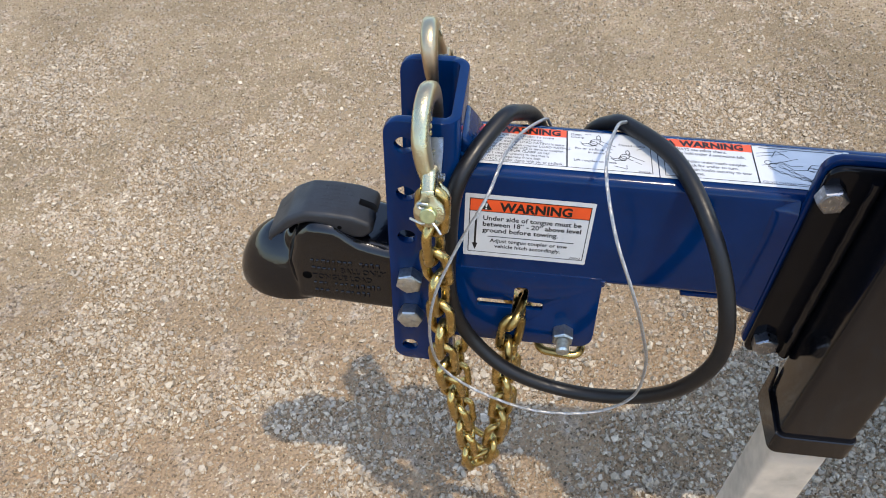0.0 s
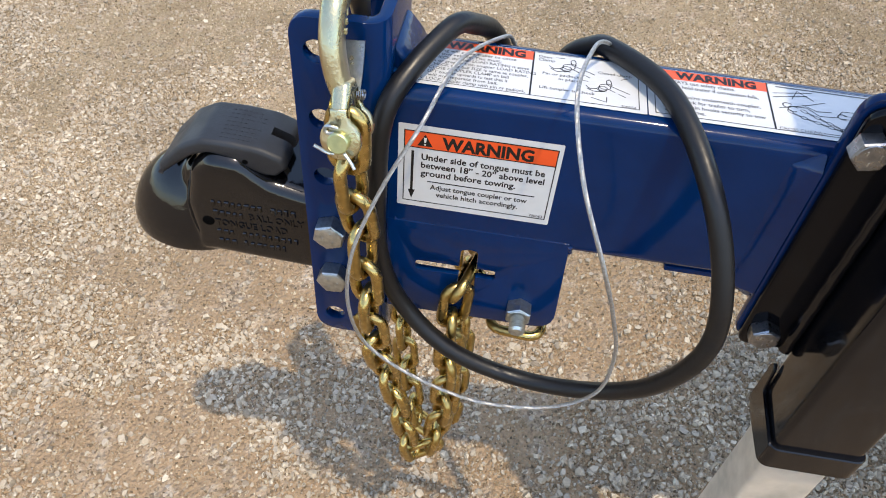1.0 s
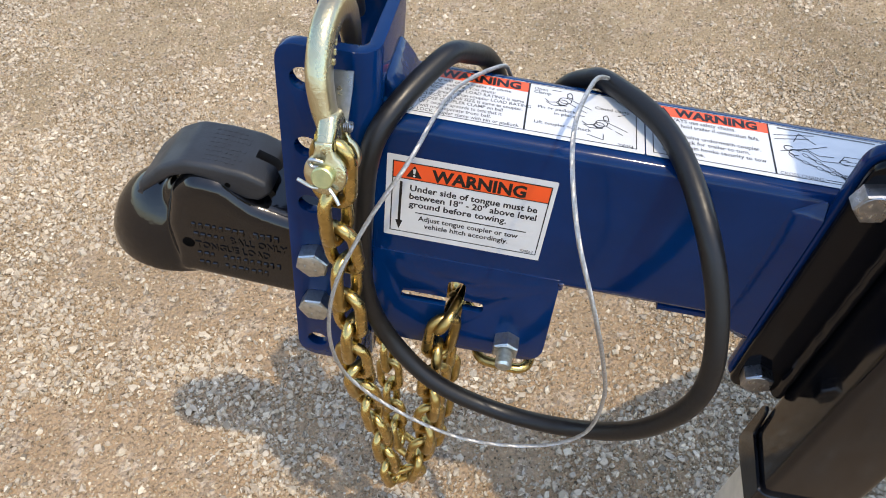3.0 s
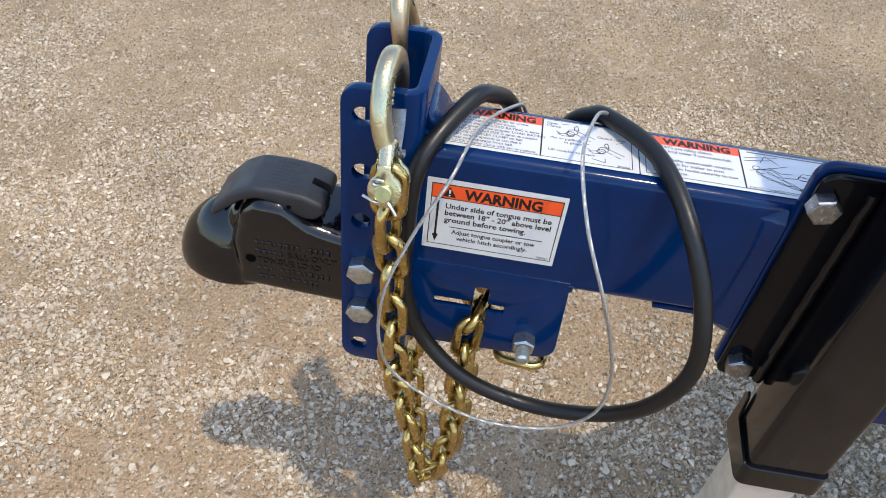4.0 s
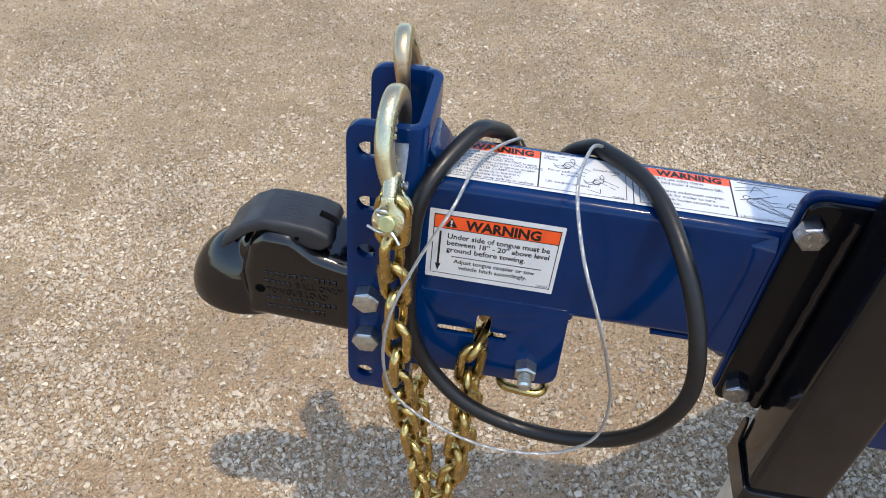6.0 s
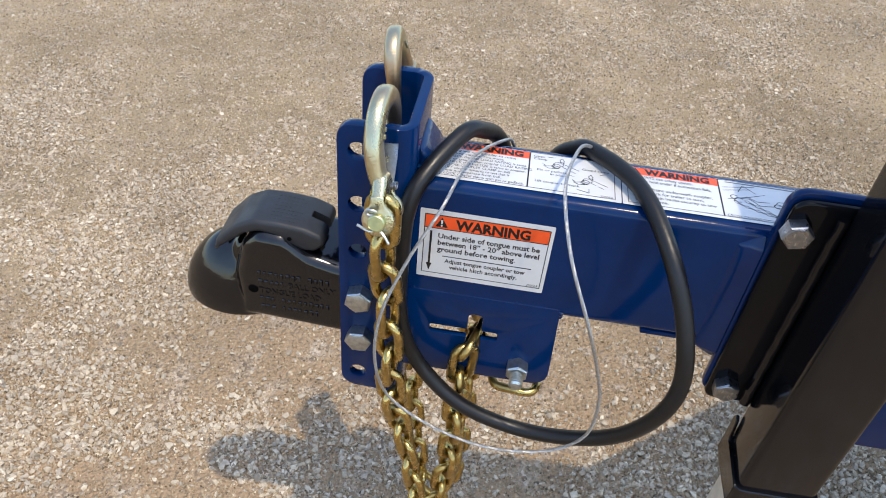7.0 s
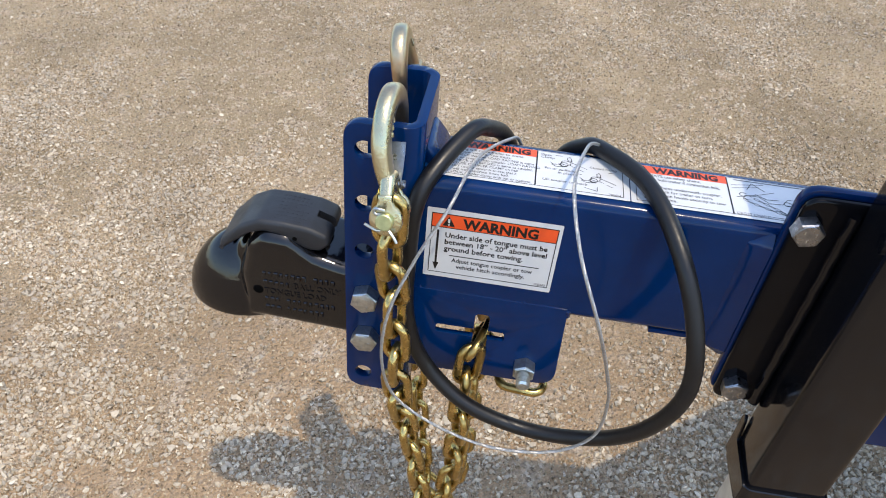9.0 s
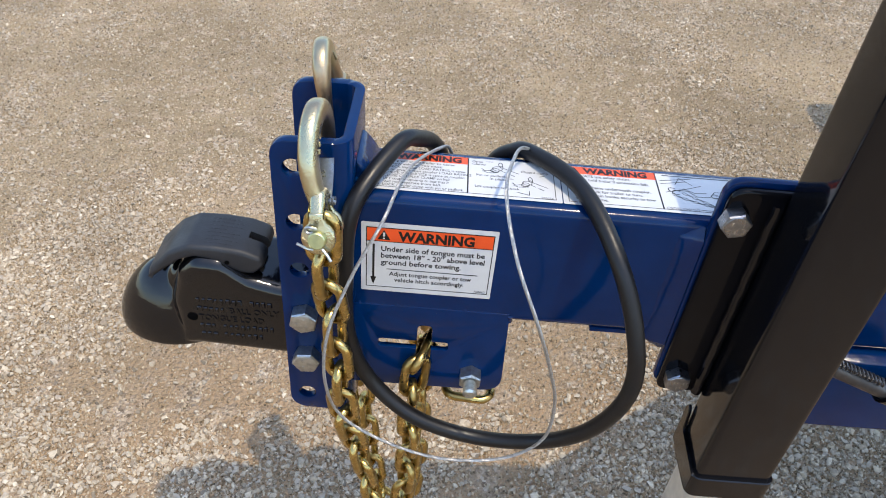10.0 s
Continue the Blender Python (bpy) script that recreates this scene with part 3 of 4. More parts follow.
def top_decal(x0, x1, xd, label):
    d = flatpiece([(p.x, p.y) for p in rounded(rect(x0, x1, 0.0078, 0.0522), 0.001, 3)], WHITE, tongue, "warning_decal", "z", Z0, label)
    frame_lines(x0 + 0.0035, xd, 0.0105, 0.0518, 0.0005, INK, d, "border", "z", Z1)
    frame_lines(xd, x1 - 0.0040, 0.0105, 0.0518, 0.0005, INK, d, "border", "z", Z1)
    flatpiece(rect(x0 + 0.004, xd, 0.0432, 0.0514), ORANGE, d, "orange_band", "z", Z1)
    flatpiece([(x0 + 0.0065, 0.0440), (x0 + 0.0135, 0.0440), (x0 + 0.0100, 0.0508)], INK, d, "hazard_triangle", "z", Z2)
    words("WARNING", 0.0085, (x0 + 0.0165, 0.0444, Z2), INK, d, flat="z", bold=0.0004, width=0.0445)
    return d


d1 = top_decal(0.004, 0.1315, 0.0690, "white decal with an orange WARNING band and coupler drawings")
for i, (text, w) in enumerate((("coupling will cause trailer to come", 0.0500), ("from tow vehicle. You must:", 0.0420), ("1. CHECK that ball LOAD RATING is same", 0.0570), ("    as or greater than coupler LOAD RATING", 0.0580), ("2. CHECK that ball SIZE is same as coupler.", 0.0575),
                               ("3. CLOSE COUPLER CLAMP on ball", 0.0470), ("4. LIFT coupler upwards to test that it", 0.0470), ("    will not separate from ball.", 0.0380), ("5. LOCK coupler clamp with pin or padlock.", 0.0570))):
    words(text, 0.0036, (0.0095, 0.0398 - 0.00348 * i, Z1), INK_FINE, d1, flat="z", width=w, bold=0.00005)
for text, x, y, w in (("Open", 0.0715, 0.0468, 0.0075), ("Clamp", 0.0715, 0.0438, 0.0095), ("Pin or padlock", 0.0745, 0.0312, 0.0205), ("in place", 0.0835, 0.0276, 0.0115), ("Lift coupler to check", 0.0735, 0.0182, 0.0300), ("Closed clamp", 0.1050, 0.0385, 0.0185), ("700054", 0.1175, 0.0105, 0.0080)):
    words(text, 0.0034, (x, y, Z1), INK_FINE, d1, flat="z", width=w, bold=0.00004)
W = 0.0005
for pts in (((0.0815, 0.0485), (0.0865, 0.0487)), ((0.0955, 0.0305), (0.1000, 0.0300)), ((0.1015, 0.0160), (0.1100, 0.0135), (0.1100, 0.0180)), ((0.1215, 0.0372), (0.1175, 0.0352))):
    stroke(pts, W, INK, d1, "arrow", "z", Z1)


def clamp_drawing(x, y, k, parent):
    """A line drawing of a coupler with its clamp."""
    ball = [(x + k * 4 * math.cos(a), y + k * 3 * math.sin(a)) for a in [i * 0.52 for i in range(13)]]
    lever = [(x + k * 1.5, y + k * 2.5), (x + k * 1, y + k * 7), (x + k * 3, y + k * 9), (x + k * 4.5, y + k * 6), (x + k * 4, y + k * 2)]
    ring = [(x - k * 1.5 + k * 3.2 * math.cos(a), y - k * 2.2 + k * 2.6 * math.sin(a)) for a in [i * 0.52 for i in range(13)]]
    for pts in (ball, ring, lever, [(x + k * 4, y + k * 1.5), (x + k * 17, y - k * 5)], [(x + k * 3, y - k * 2.5), (x + k * 7, y - k * 5)], [(x + k * 9, y - k * 6.2), (x + k * 14, y - k * 9)],
                [(x - k * 13, y - k * 1), (x - k * 10, y - k * 4), (x - k * 6, y - k * 3), (x - k * 4, y - k * 1.5)], [(x - k * 12, y - k * 4), (x - k * 8, y - k * 6.5), (x - k * 2, y - k * 6), (x + k * 1, y - k * 4)],
                [(x - k * 6, y - k * 3), (x - k * 3, y - k * 5.5), (x + k * 1, y - k * 5.5)], [(x + k * 1, y + k * 4), (x + k * 5, y + k * 3)]):
        stroke(pts, W, INK, parent, "drawing", "z", Z1)


clamp_drawing(0.0890, 0.0410, 0.00085, d1)
clamp_drawing(0.1090, 0.0270, 0.0008, d1)

d2 = top_decal(0.1322, 0.2660, 0.1985, "white decal with an orange WARNING band and chain drawing")
for i, (text, w) in enumerate((("ALWAYS use safety chains.", 0.040), ("Chains hold trailer if connection fails,", 0.052), ("", 0), ("Cross chains underneath coupler.", 0.052), ("Allow slack for trailer to turn,", 0.046), ("Attach chain hooks security to tow", 0.054), ("vehicle frame.", 0.022))):
    if text:
        words(text, 0.0042, (0.1405, 0.0395 - 0.0043 * i, Z1), INK_FINE, d2, flat="z", width=w, bold=0.00006)
words("CROSS CHAINS", 0.0034, (0.2005, 0.0112, Z1), INK_FINE, d2, flat="z", width=0.0220)
flatpiece(rect(0.2035, 0.2560, 0.0490, 0.0500), INK_FINE, d2, "small_print", "z", Z1)
for pts in (((0.2010, 0.0430), (0.2230, 0.0475)), ((0.2010, 0.0395), (0.2200, 0.0440)), ((0.2150, 0.0475), (0.2110, 0.0395)), ((0.2150, 0.0475), (0.2230, 0.0400)), ((0.2030, 0.0300), (0.2200, 0.0360), (0.2290, 0.0400)),
            ((0.2090, 0.0330), (0.2180, 0.0330), (0.2240, 0.0270), (0.2330, 0.0280), (0.2370, 0.0340), (0.2520, 0.0345)), ((0.2160, 0.0355), (0.2230, 0.0310), (0.2310, 0.0320)),
            ((0.2370, 0.0300), (0.2530, 0.0310)), ((0.2235, 0.0125), (0.2340, 0.0125), (0.2340, 0.0175)), ((0.2350, 0.0275), (0.2550, 0.0270))):
    stroke(pts, W, INK, d2, "drawing", "z", Z1)
for n, curve in ((9, lambda a: (0.2085 + 0.0265 * a, 0.0280 - 0.0120 * a ** 0.75)), (7, lambda a: (0.2160 + 0.0185 * a, 0.0295 - 0.0120 * a)),
                 (7, lambda a: (0.2350 + 0.0190 * a, 0.0172 + 0.0095 * a)), (7, lambda a: (0.2350 + 0.0210 * a, 0.0160 + 0.0030 * a * a))):
    for i in range(n):
        cx, cy = curve(i / (n - 1))
        ex, ey = curve(min(1.0, i / (n - 1) + 0.01))
        g = math.atan2(ey - cy, ex - cx) if ex > cx else 0.3
        k = 0.0011 if i % 2 == 0 else 0.0004
        stroke([(cx + 0.0020 * math.cos(b) * math.cos(g) - k * math.sin(b) * math.sin(g), cy + 0.0020 * math.cos(b) * math.sin(g) + k * math.sin(b) * math.cos(g)) for b in [q * 0.785 for q in range(9)]], 0.0004, INK, d2, "drawing", "z", Z1)
for cx, cy, r in ((0.2105, 0.0305, 0.0030), (0.2078, 0.0335, 0.0026), (0.2365, 0.0290, 0.0028)):
    stroke([(cx + r * math.cos(b), cy + 0.8 * r * math.sin(b)) for b in [0.5 + q * 0.6 for q in range(9)]], 0.0006, INK, d2, "drawing", "z", Z1)

# ---- coupler ----
coupler = thing("ball_coupler", (-0.10, 0.038, 0.487), "glossy black cast ball coupler with a matte black latch", "coupler")


def coupler_body():
    side_line = rounded([(-0.004, 0.4815), (-0.004, 0.556), (-0.058, 0.556), (-0.082, 0.562), (-0.101, 0.577), (-0.120, 0.578), (-0.134, 0.563), (-0.1420, 0.533), (-0.1400, 0.4885)],
                        [0, 0, 0.03, 0.03, 0.014, 0.014, 0.018, 0.03, 0.004], 5)
    panel = slab(side_line, [], 0.0030, 0.0650, r=0.0105, steps=7)
    rings = []
    bm = bmesh.new()
    n, zb, zs, zt = 44, 0.4855, 0.494, 0.5525
    prof = [(0.90, zb), (0.985, zb + 0.0008), (1.0, zb + 0.003)] + [(max(0.02, (1 - ((z - zs) / (zt - zs)) ** 1.6)) ** (1 / 1.6), z) for z in [zs + (zt - zs) * math.sin(math.pi / 2 * k / 14) for k in range(15)]]
    for r, z in prof:
        rings.append([bm.verts.new((-0.150 + 0.0452 * r * math.cos(2 * math.pi * i / n), 0.0360 + 0.0334 * r * math.sin(2 * math.pi * i / n), z)) for i in range(n)])
    for p, q in zip(rings, rings[1:]):
        for j in range(n):
            bm.faces.new((p[j - 1], p[j], q[j], q[j - 1]))
    bm.faces.new(rings[0])
    bm.faces.new(rings[-1])
    neck = slab(rounded([(-0.158, 0.515), (-0.10, 0.515), (-0.10, 0.563), (-0.132, 0.562), (-0.148, 0.5485)], 0.014, 4), [], 0.0165, 0.0535, r=0.013, steps=6)
    return join(panel, bm, neck)


cbody = part("body", coupler_body(), CAST, coupler, angle=180)
fuse = cbody.modifiers.new("fuse", "REMESH")
fuse.mode, fuse.voxel_size, fuse.use_smooth_shade = "VOXEL", 0.0012, True
soften = cbody.modifiers.new("soften", "SMOOTH")
soften.factor, soften.iterations = 0.5, 20
latch_line = rounded([(-0.1570, 0.5495), (-0.144, 0.5610), (-0.131, 0.572), (-0.119, 0.5765), (-0.107, 0.5745), (-0.095, 0.5680), (-0.0860, 0.5640), (-0.0775, 0.5645), (-0.0700, 0.5720), (-0.0712, 0.5795), (-0.085, 0.5850), (-0.105, 0.5870), (-0.124, 0.5865), (-0.138, 0.5790), (-0.1545, 0.5610)],
                     [0.004, 0.02, 0.01, 0.01, 0.02, 0.02, 0.008, 0.005, 0.004, 0.006, 0.02, 0.02, 0.012, 0.02, 0.006], 4)
cheek_far = slab(latch_line, [], -0.0500, -0.0332, r=0.0036, steps=4, back=False)
cheek_far.transform(Matrix.Diagonal((1, -1, 1, 1)))
latch = part("latch", join(slab(latch_line, [], 0.0085, 0.0260, r=0.0036, steps=4, back=False), slab([p for p in latch_line if p.x < -0.0825], [], 0.0260, 0.0332, r=0.00001), cheek_far),
             MATTE, coupler, "matte black plastic latch cover with a finger notch")
# closed black discs, no holes cut: the shade inside is put in as colour
part("pivot_hole_shade", lathe([(0.0014, 0.0080), (0.0018, 0.0082), (0.0018, 0.0095)], (-0.0960, 0, 0.5745), "y", 14), HOLE_SHADE, latch)
part("pin_hole_shade", lathe([(0.0034, 0.0022), (0.0040, 0.0026), (0.0040, 0.0045)], (-0.1262, 0, 0.522), "y", 16), HOLE_SHADE, cbody)
rngc = random.Random(4)
for row, (count, gap) in enumerate(((13, 8), (5, 9), (0, 0), (13, 3), (11, 3))):
    z, bars = 0.5370 - 0.0089 * row, []
    for i in range(count):
        if i != gap:
            x = -0.1215 + 0.0044 * i
            bars.append(box(x, x + rngc.uniform(0.0022, 0.0036), 0.0019, 0.0045, z + rngc.uniform(0, 0.0006), z + rngc.uniform(0.0048, 0.0056), 0.0006, 1))
    if bars:
        part("raised_marking", join(*bars), CAST, cbody, smooth=False)
words("BALL ONLY", 0.0080, (-0.0980, 0.0034, 0.5281), CAST, cbody, "raised_lettering", bold=0.0001, width=0.0370, extrude=0.0011)
words("TONGUE LOAD", 0.0080, (-0.1215, 0.0034, 0.5192), CAST, cbody, "raised_lettering", bold=0.0001, width=0.0490, extrude=0.0011)


def latch_top(x):
    zs = []
    for a, b in zip(latch_line, latch_line[1:] + latch_line[:1]):
        if min(a.x, b.x) <= x <= max(a.x, b.x) and a.x != b.x:
            zs.append(a.y + (b.y - a.y) * (x - a.x) / (b.x - a.x))
    return max(zs)


for row in range(8):
    y0, dashes = 0.0145 + 0.0039 * row, []
    for i in range((6, 7, 6, 7, 4, 7, 7, 6)[row]):
        x = -0.1125 + 0.0034 * i
        z = latch_top(x + 0.0012)
        dashes.append(box(x, x + 0.0024, y0, y0 + 0.0015, z - 0.0015, z + 0.0002, 0.00005, 1))
    part("moulded_marking", join(*dashes), MATTE, latch, smooth=False)
BOLT_X = HOLE_X + 0.002
for i, z in enumerate((HOLE_Z[3] - 0.0018, HOLE_Z[4] - 0.0018)):
    bolt = part("bolt", hexagon((BOLT_X, 0, z), 0.0184, -0.0170, -0.0066, turn=0.35 - 0.25 * i), ZINC, coupler, "zinc-plated hex bolt")
    for k in range(3):
        a = 1.2 + 2.1 * k + i
        part("head_mark", box(BOLT_X - 0.0006 + 0.004 * math.cos(a), BOLT_X + 0.0006 + 0.004 * math.cos(a), -0.01735, -0.0168, z - 0.0012 + 0.004 * math.sin(a), z + 0.0012 + 0.004 * math.sin(a), 0.0001, 1), ZINC, bolt)
    part("bolt_end", lathe([(0.0055, CB + 0.020), (0.0062, CB + 0.019), (0.0062, -0.006)], (BOLT_X, 0, z), "y", 16), ZINC, bolt)
    part("nut", hexagon((BOLT_X, 0, z), 0.0172, CB + 0.0066, CB + 0.0165), ZINC, bolt)

# ---- chain stop bolt ----
stop = thing("chain_stop_bolt", (0.0865, 0.0, 0.486), "zinc-plated bolt and nut through the blue side plate", "bolt")
part("nut", hexagon((0.0865, 0, 0.486), 0.0158, -0.0115, -0.0006, turn=0.5), ZINC, stop)
thread = [(0.0036, -0.0228), (0.0044, -0.0222)]
for i in range(9):
    thread += [(0.0055, -0.0214 + 0.0017 * i), (0.0039, -0.0214 + 0.0017 * i + 0.00085)]
part("threaded_end", lathe(thread + [(0.005, 0.03)], (0.0865, 0, 0.486), "y", 18), ZINC, stop)

# ---- safety chains ----
WIRE_R, LINK_L, LINK_W = 0.0037, 0.0450, 0.0250


def link_mesh():
    half, rad = (LINK_L - LINK_W) / 2, LINK_W / 2 - WIRE_R
    pts = []
    for s, c in ((1, half), (-1, -half)):
        for i in range(9):
            a = -math.pi / 2 + math.pi * i / 8
            pts.append((s * rad * math.sin(a) * -1, 0, c + s * rad * math.cos(a)))
    return sweep(pts, WIRE_R, 10, up=(0, 1, 0), closed=True)


bm_link = link_mesh()
me_link = bpy.data.meshes.new("link")
bmesh.ops.recalc_face_normals(bm_link, faces=bm_link.faces)
bm_link.to_mesh(me_link)
bm_link.free()
me_link.materials.append(GOLD)
me_link.shade_smooth()


def add_link(parent, centre, tangent, turn):
    t = Vector(tangent).normalized()
    x = Vector((1, 0, 0)) if abs(t.x) < 0.8 else Vector((0, 1, 0))
    x = (x - t * t.dot(x)).normalized()
    q = Matrix((x, t.cross(x), t)).transposed().to_4x4()
    ob = new("link", me_link)
    ob.parent = parent
    ob.matrix_local = Matrix.Translation(Vector(centre) - BASE[root(parent).name]) @ q @ Matrix.Rotation(turn, 4, "Z")
    return ob


def run_links(parent, ctrl, seed, start=0.0, first=0.0, wobble=0.18, more=0):
    """Links along a hanging line, each turned a quarter against its neighbours."""
    rng = random.Random(seed)
    pts = spline(ctrl, 12)
    acc, lens = [0.0], [(b - a).length for a, b in zip(pts, pts[1:])]
    for d in lens:
        acc.append(acc[-1] + d)
    pitch = LINK_L - 4 * WIRE_R - 0.0004
    n = int((acc[-1] - start) / pitch) + more
    pitch = min(pitch, (acc[-1] - start) / n)

    def at(s):
        for i, d in enumerate(lens):
            if acc[i + 1] >= s:
                return pts[i].lerp(pts[i + 1], (s - acc[i]) / max(d, 1e-9))
        return pts[-1]
    for i in range(n):
        s = start + pitch * (i + 0.5)
        a, b = at(max(0, s - pitch / 2)), at(min(acc[-1], s + pitch / 2))
        add_link(parent, (a + b) / 2, b - a, first + math.pi / 2 * (i % 2) + rng.uniform(-wobble, wobble))
    return n


def clevis_hook(chain, place):
    """A clevis slip hook, upright round its pin at the origin, its tip towards +y; place puts it on its flange."""
    def put(bm):
        bm.transform(place)
        return bm
    line = [(0.0, -0.001, 0.010), (-0.0006, -0.001, 0.0170), (-0.0034, -0.0013, 0.0300), (-0.0046, -0.0008, 0.0445), (-0.0038, 0.0042, 0.0590), (-0.0026, 0.0150, 0.0682), (-0.0020, 0.0270, 0.0668), (-0.0018, 0.0360, 0.0570), (-0.0018, 0.0404, 0.0450), (-0.0018, 0.0416, 0.0350)]
    path = spline(line, 5)
    k = len(path) - 1
    rad = [0.0048 + 0.0022 * math.sin(math.pi / 2 * min(1.0, i / k / 0.33)) - (0.0030 * (i / k - 0.7) / 0.3 if i / k > 0.7 else 0) for i in range(k + 1)]
    body = sweep(path, rad, 24, up=(1, 0, 0), squash=[0.84] * (k + 1), flat=0.72)
    ears = []
    for y0, y1 in ((-0.0135, -0.0092), (0.0088, 0.0130)):
        ring = [(0.0104 * math.sin(g), -0.0104 * math.cos(g)) for g in [radians(-148 + 296 * i / 28) for i in range(29)]]
        ears.append(slab(ring + [(0.0044, 0.0125), (0.0043, 0.0158), (-0.0043, 0.0158), (-0.0044, 0.0125)], [], y0, y1, r=0.0014, steps=3))
    yoke = slab(rounded([(-0.0135, 0.008), (-0.0092, 0.008), (-0.0092, 0.0150), (-0.004, 0.0185), (0.004, 0.0185), (0.0088, 0.0150), (0.0088, 0.008), (0.0130, 0.008), (0.0130, 0.0140), (0.0050, 0.0265), (-0.0066, 0.0270), (-0.0135, 0.0140)],
                        [0, 0, 0.002, 0.003, 0.003, 0.002, 0, 0, 0.008, 0.004, 0.004, 0.010], 5), [], -0.0048, 0.0048, "x", r=0.0034, steps=5)
    hook = part("hook", put(join(body, yoke, *ears)), HOOKM, chain, "forged hook with a greenish gold zinc finish")
    part("clevis_pin", put(lathe([(0.0047, -0.0176), (0.0054, -0.0170), (0.0054, 0.016)], (0, 0, 0), "y", 24)), PINM, hook, "greenish clevis pin")
    part("cotter_pin", put(join(sweep(spline([(0.0000, -0.0150, 0.0070), (-0.0030, -0.0160, 0.0082), (-0.0058, -0.0155, 0.0078), (-0.0064, -0.015, 0.0058), (-0.0050, -0.015, 0.0044), (-0.0020, -0.015, 0.0045)], 5), 0.0009, 8),
                                sweep(spline([(-0.003, -0.0150, -0.006), (-0.0060, -0.0165, -0.0048), (-0.0115, -0.0180, -0.0010)], 4), 0.0009, 8),
                                sweep(spline([(0.002, -0.0150, -0.005), (0.0052, -0.0165, -0.0085), (0.0078, -0.0175, -0.0125)], 4), 0.0009, 8))), ZINC, hook, "bright split cotter pin")
    vs, fs = [], []
    for i, (y, z, w0, w1) in enumerate(((0.0060, 0.0165, -0.003, 0.0052), (0.0090, 0.0250, -0.004, 0.0060), (0.0120, 0.0335, -0.005, 0.0066), (0.0140, 0.0410, -0.005, 0.0068))):
        for e in (0, 0.0010):
            vs += [(w0, y + e, z), (w1, y + e, z)]
    for i in range(3):
        a = 4 * i
        fs += [(a, a + 1, a + 5, a + 4), (a + 2, a + 3, a + 7, a + 6), (a + 1, a + 3, a + 7, a + 5), (a, a + 2, a + 6, a + 4)]
    fs += [(0, 1, 3, 2), (12, 13, 15, 14)]
    part("spring_latch", put(mesh(vs, fs)), DARKZINC, hook, "thin zinc spring latch")
    part("latch_spring", put(sweep([(0.0035 + 0.00010 * i, 0.0070 + 0.0022 * math.cos(i * 0.7), 0.0165 + 0.0022 * math.sin(i * 0.7)) for i in range(40)], 0.0006, 6)), DARKZINC, hook)
    marks = [box(0.0002, 0.0022, 0.0010 + 0.0018 * i, 0.0030 + 0.0018 * i, 0.0470 + 0.0040 * i, 0.0498 + 0.0040 * i, 0.0003, 1) for i in range(3)]
    part("stamped_mark", put(join(*marks)), HOOKM, hook, smooth=False)
    return hook


NEAR_HOOK = Matrix.Translation((-0.0175, -0.0392, 0.6515)) @ Matrix.Rotation(radians(-6), 4, "Y") @ Matrix.Rotation(radians(-17), 4, "X") @ Matrix.Rotation(radians(-2), 4, "Z")
FAR_HOOK = Matrix.Translation((-0.0240, CB + 0.0392, 0.6530)) @ Matrix.Rotation(radians(-7), 4, "Y") @ Matrix.Rotation(radians(17), 4, "X") @ Matrix.Diagonal((1, -1, 1, 1))
chain_a = thing("safety_chain", (0.005, -0.018, 0.23), "gold zinc safety chain hooked over the blue channel", "chain", "safety chains of the tongue")
clevis_hook(chain_a, NEAR_HOOK)
run_links(chain_a, [(-0.0175, -0.0392, 0.6600), (-0.0175, -0.0380, 0.615), (-0.0135, -0.032, 0.571), (-0.0125, -0.034, 0.547), (-0.0110, -0.033, 0.517), (-0.0105, -0.029, 0.480), (-0.0075, -0.024, 0.4445), (-0.0030, -0.0155, 0.410), (0.0015, -0.013, 0.378), (0.009, -0.009, 0.334), (0.0140, -0.005, 0.290), (0.0185, -0.002, 0.262), (0.0265, 0.001, 0.247),
                    (0.0365, 0.002, 0.270), (0.0415, 0.000, 0.323), (0.0435, -0.002, 0.376), (0.0430, -0.004, 0.416), (0.0430, -0.006, 0.452), (0.0425, -0.008, 0.480), (0.0445, -0.005, 0.500), (0.0475, 0.005, 0.507), (0.0510, 0.018, 0.500)], 3, first=0.35, wobble=0.28, more=1)
run_links(chain_a, [(0.0520, 0.020, 0.492), (0.063, 0.022, 0.470), (0.0760, 0.018, 0.452)], 5, first=0.6)
add_link(chain_a, (0.0880, 0.0130, 0.4500), (1, -0.10, 0.02), 0.15)
chain_b = thing("safety_chain", (0.026, 0.066, 0.165), "gold zinc safety chain hung behind the tongue", "chain", "safety chains of the tongue")
clevis_hook(chain_b, FAR_HOOK)
run_links(chain_b, [(-0.0240, 0.107, 0.6600), (-0.0230, 0.106, 0.600), (-0.0190, 0.102, 0.540), (-0.0140, 0.095, 0.450), (-0.0080, 0.086, 0.350), (-0.0010, 0.079, 0.280), (0.0060, 0.074, 0.230), (0.0150, 0.069, 0.188), (0.0290, 0.066, 0.170), (0.0430, 0.066, 0.190),
                    (0.0490, 0.067, 0.240), (0.0490, 0.068, 0.310), (0.0480, 0.069, 0.400), (0.0470, 0.069, 0.455), (0.0480, 0.068, 0.485), (0.0500, 0.055, 0.500)], 8, first=0.2)

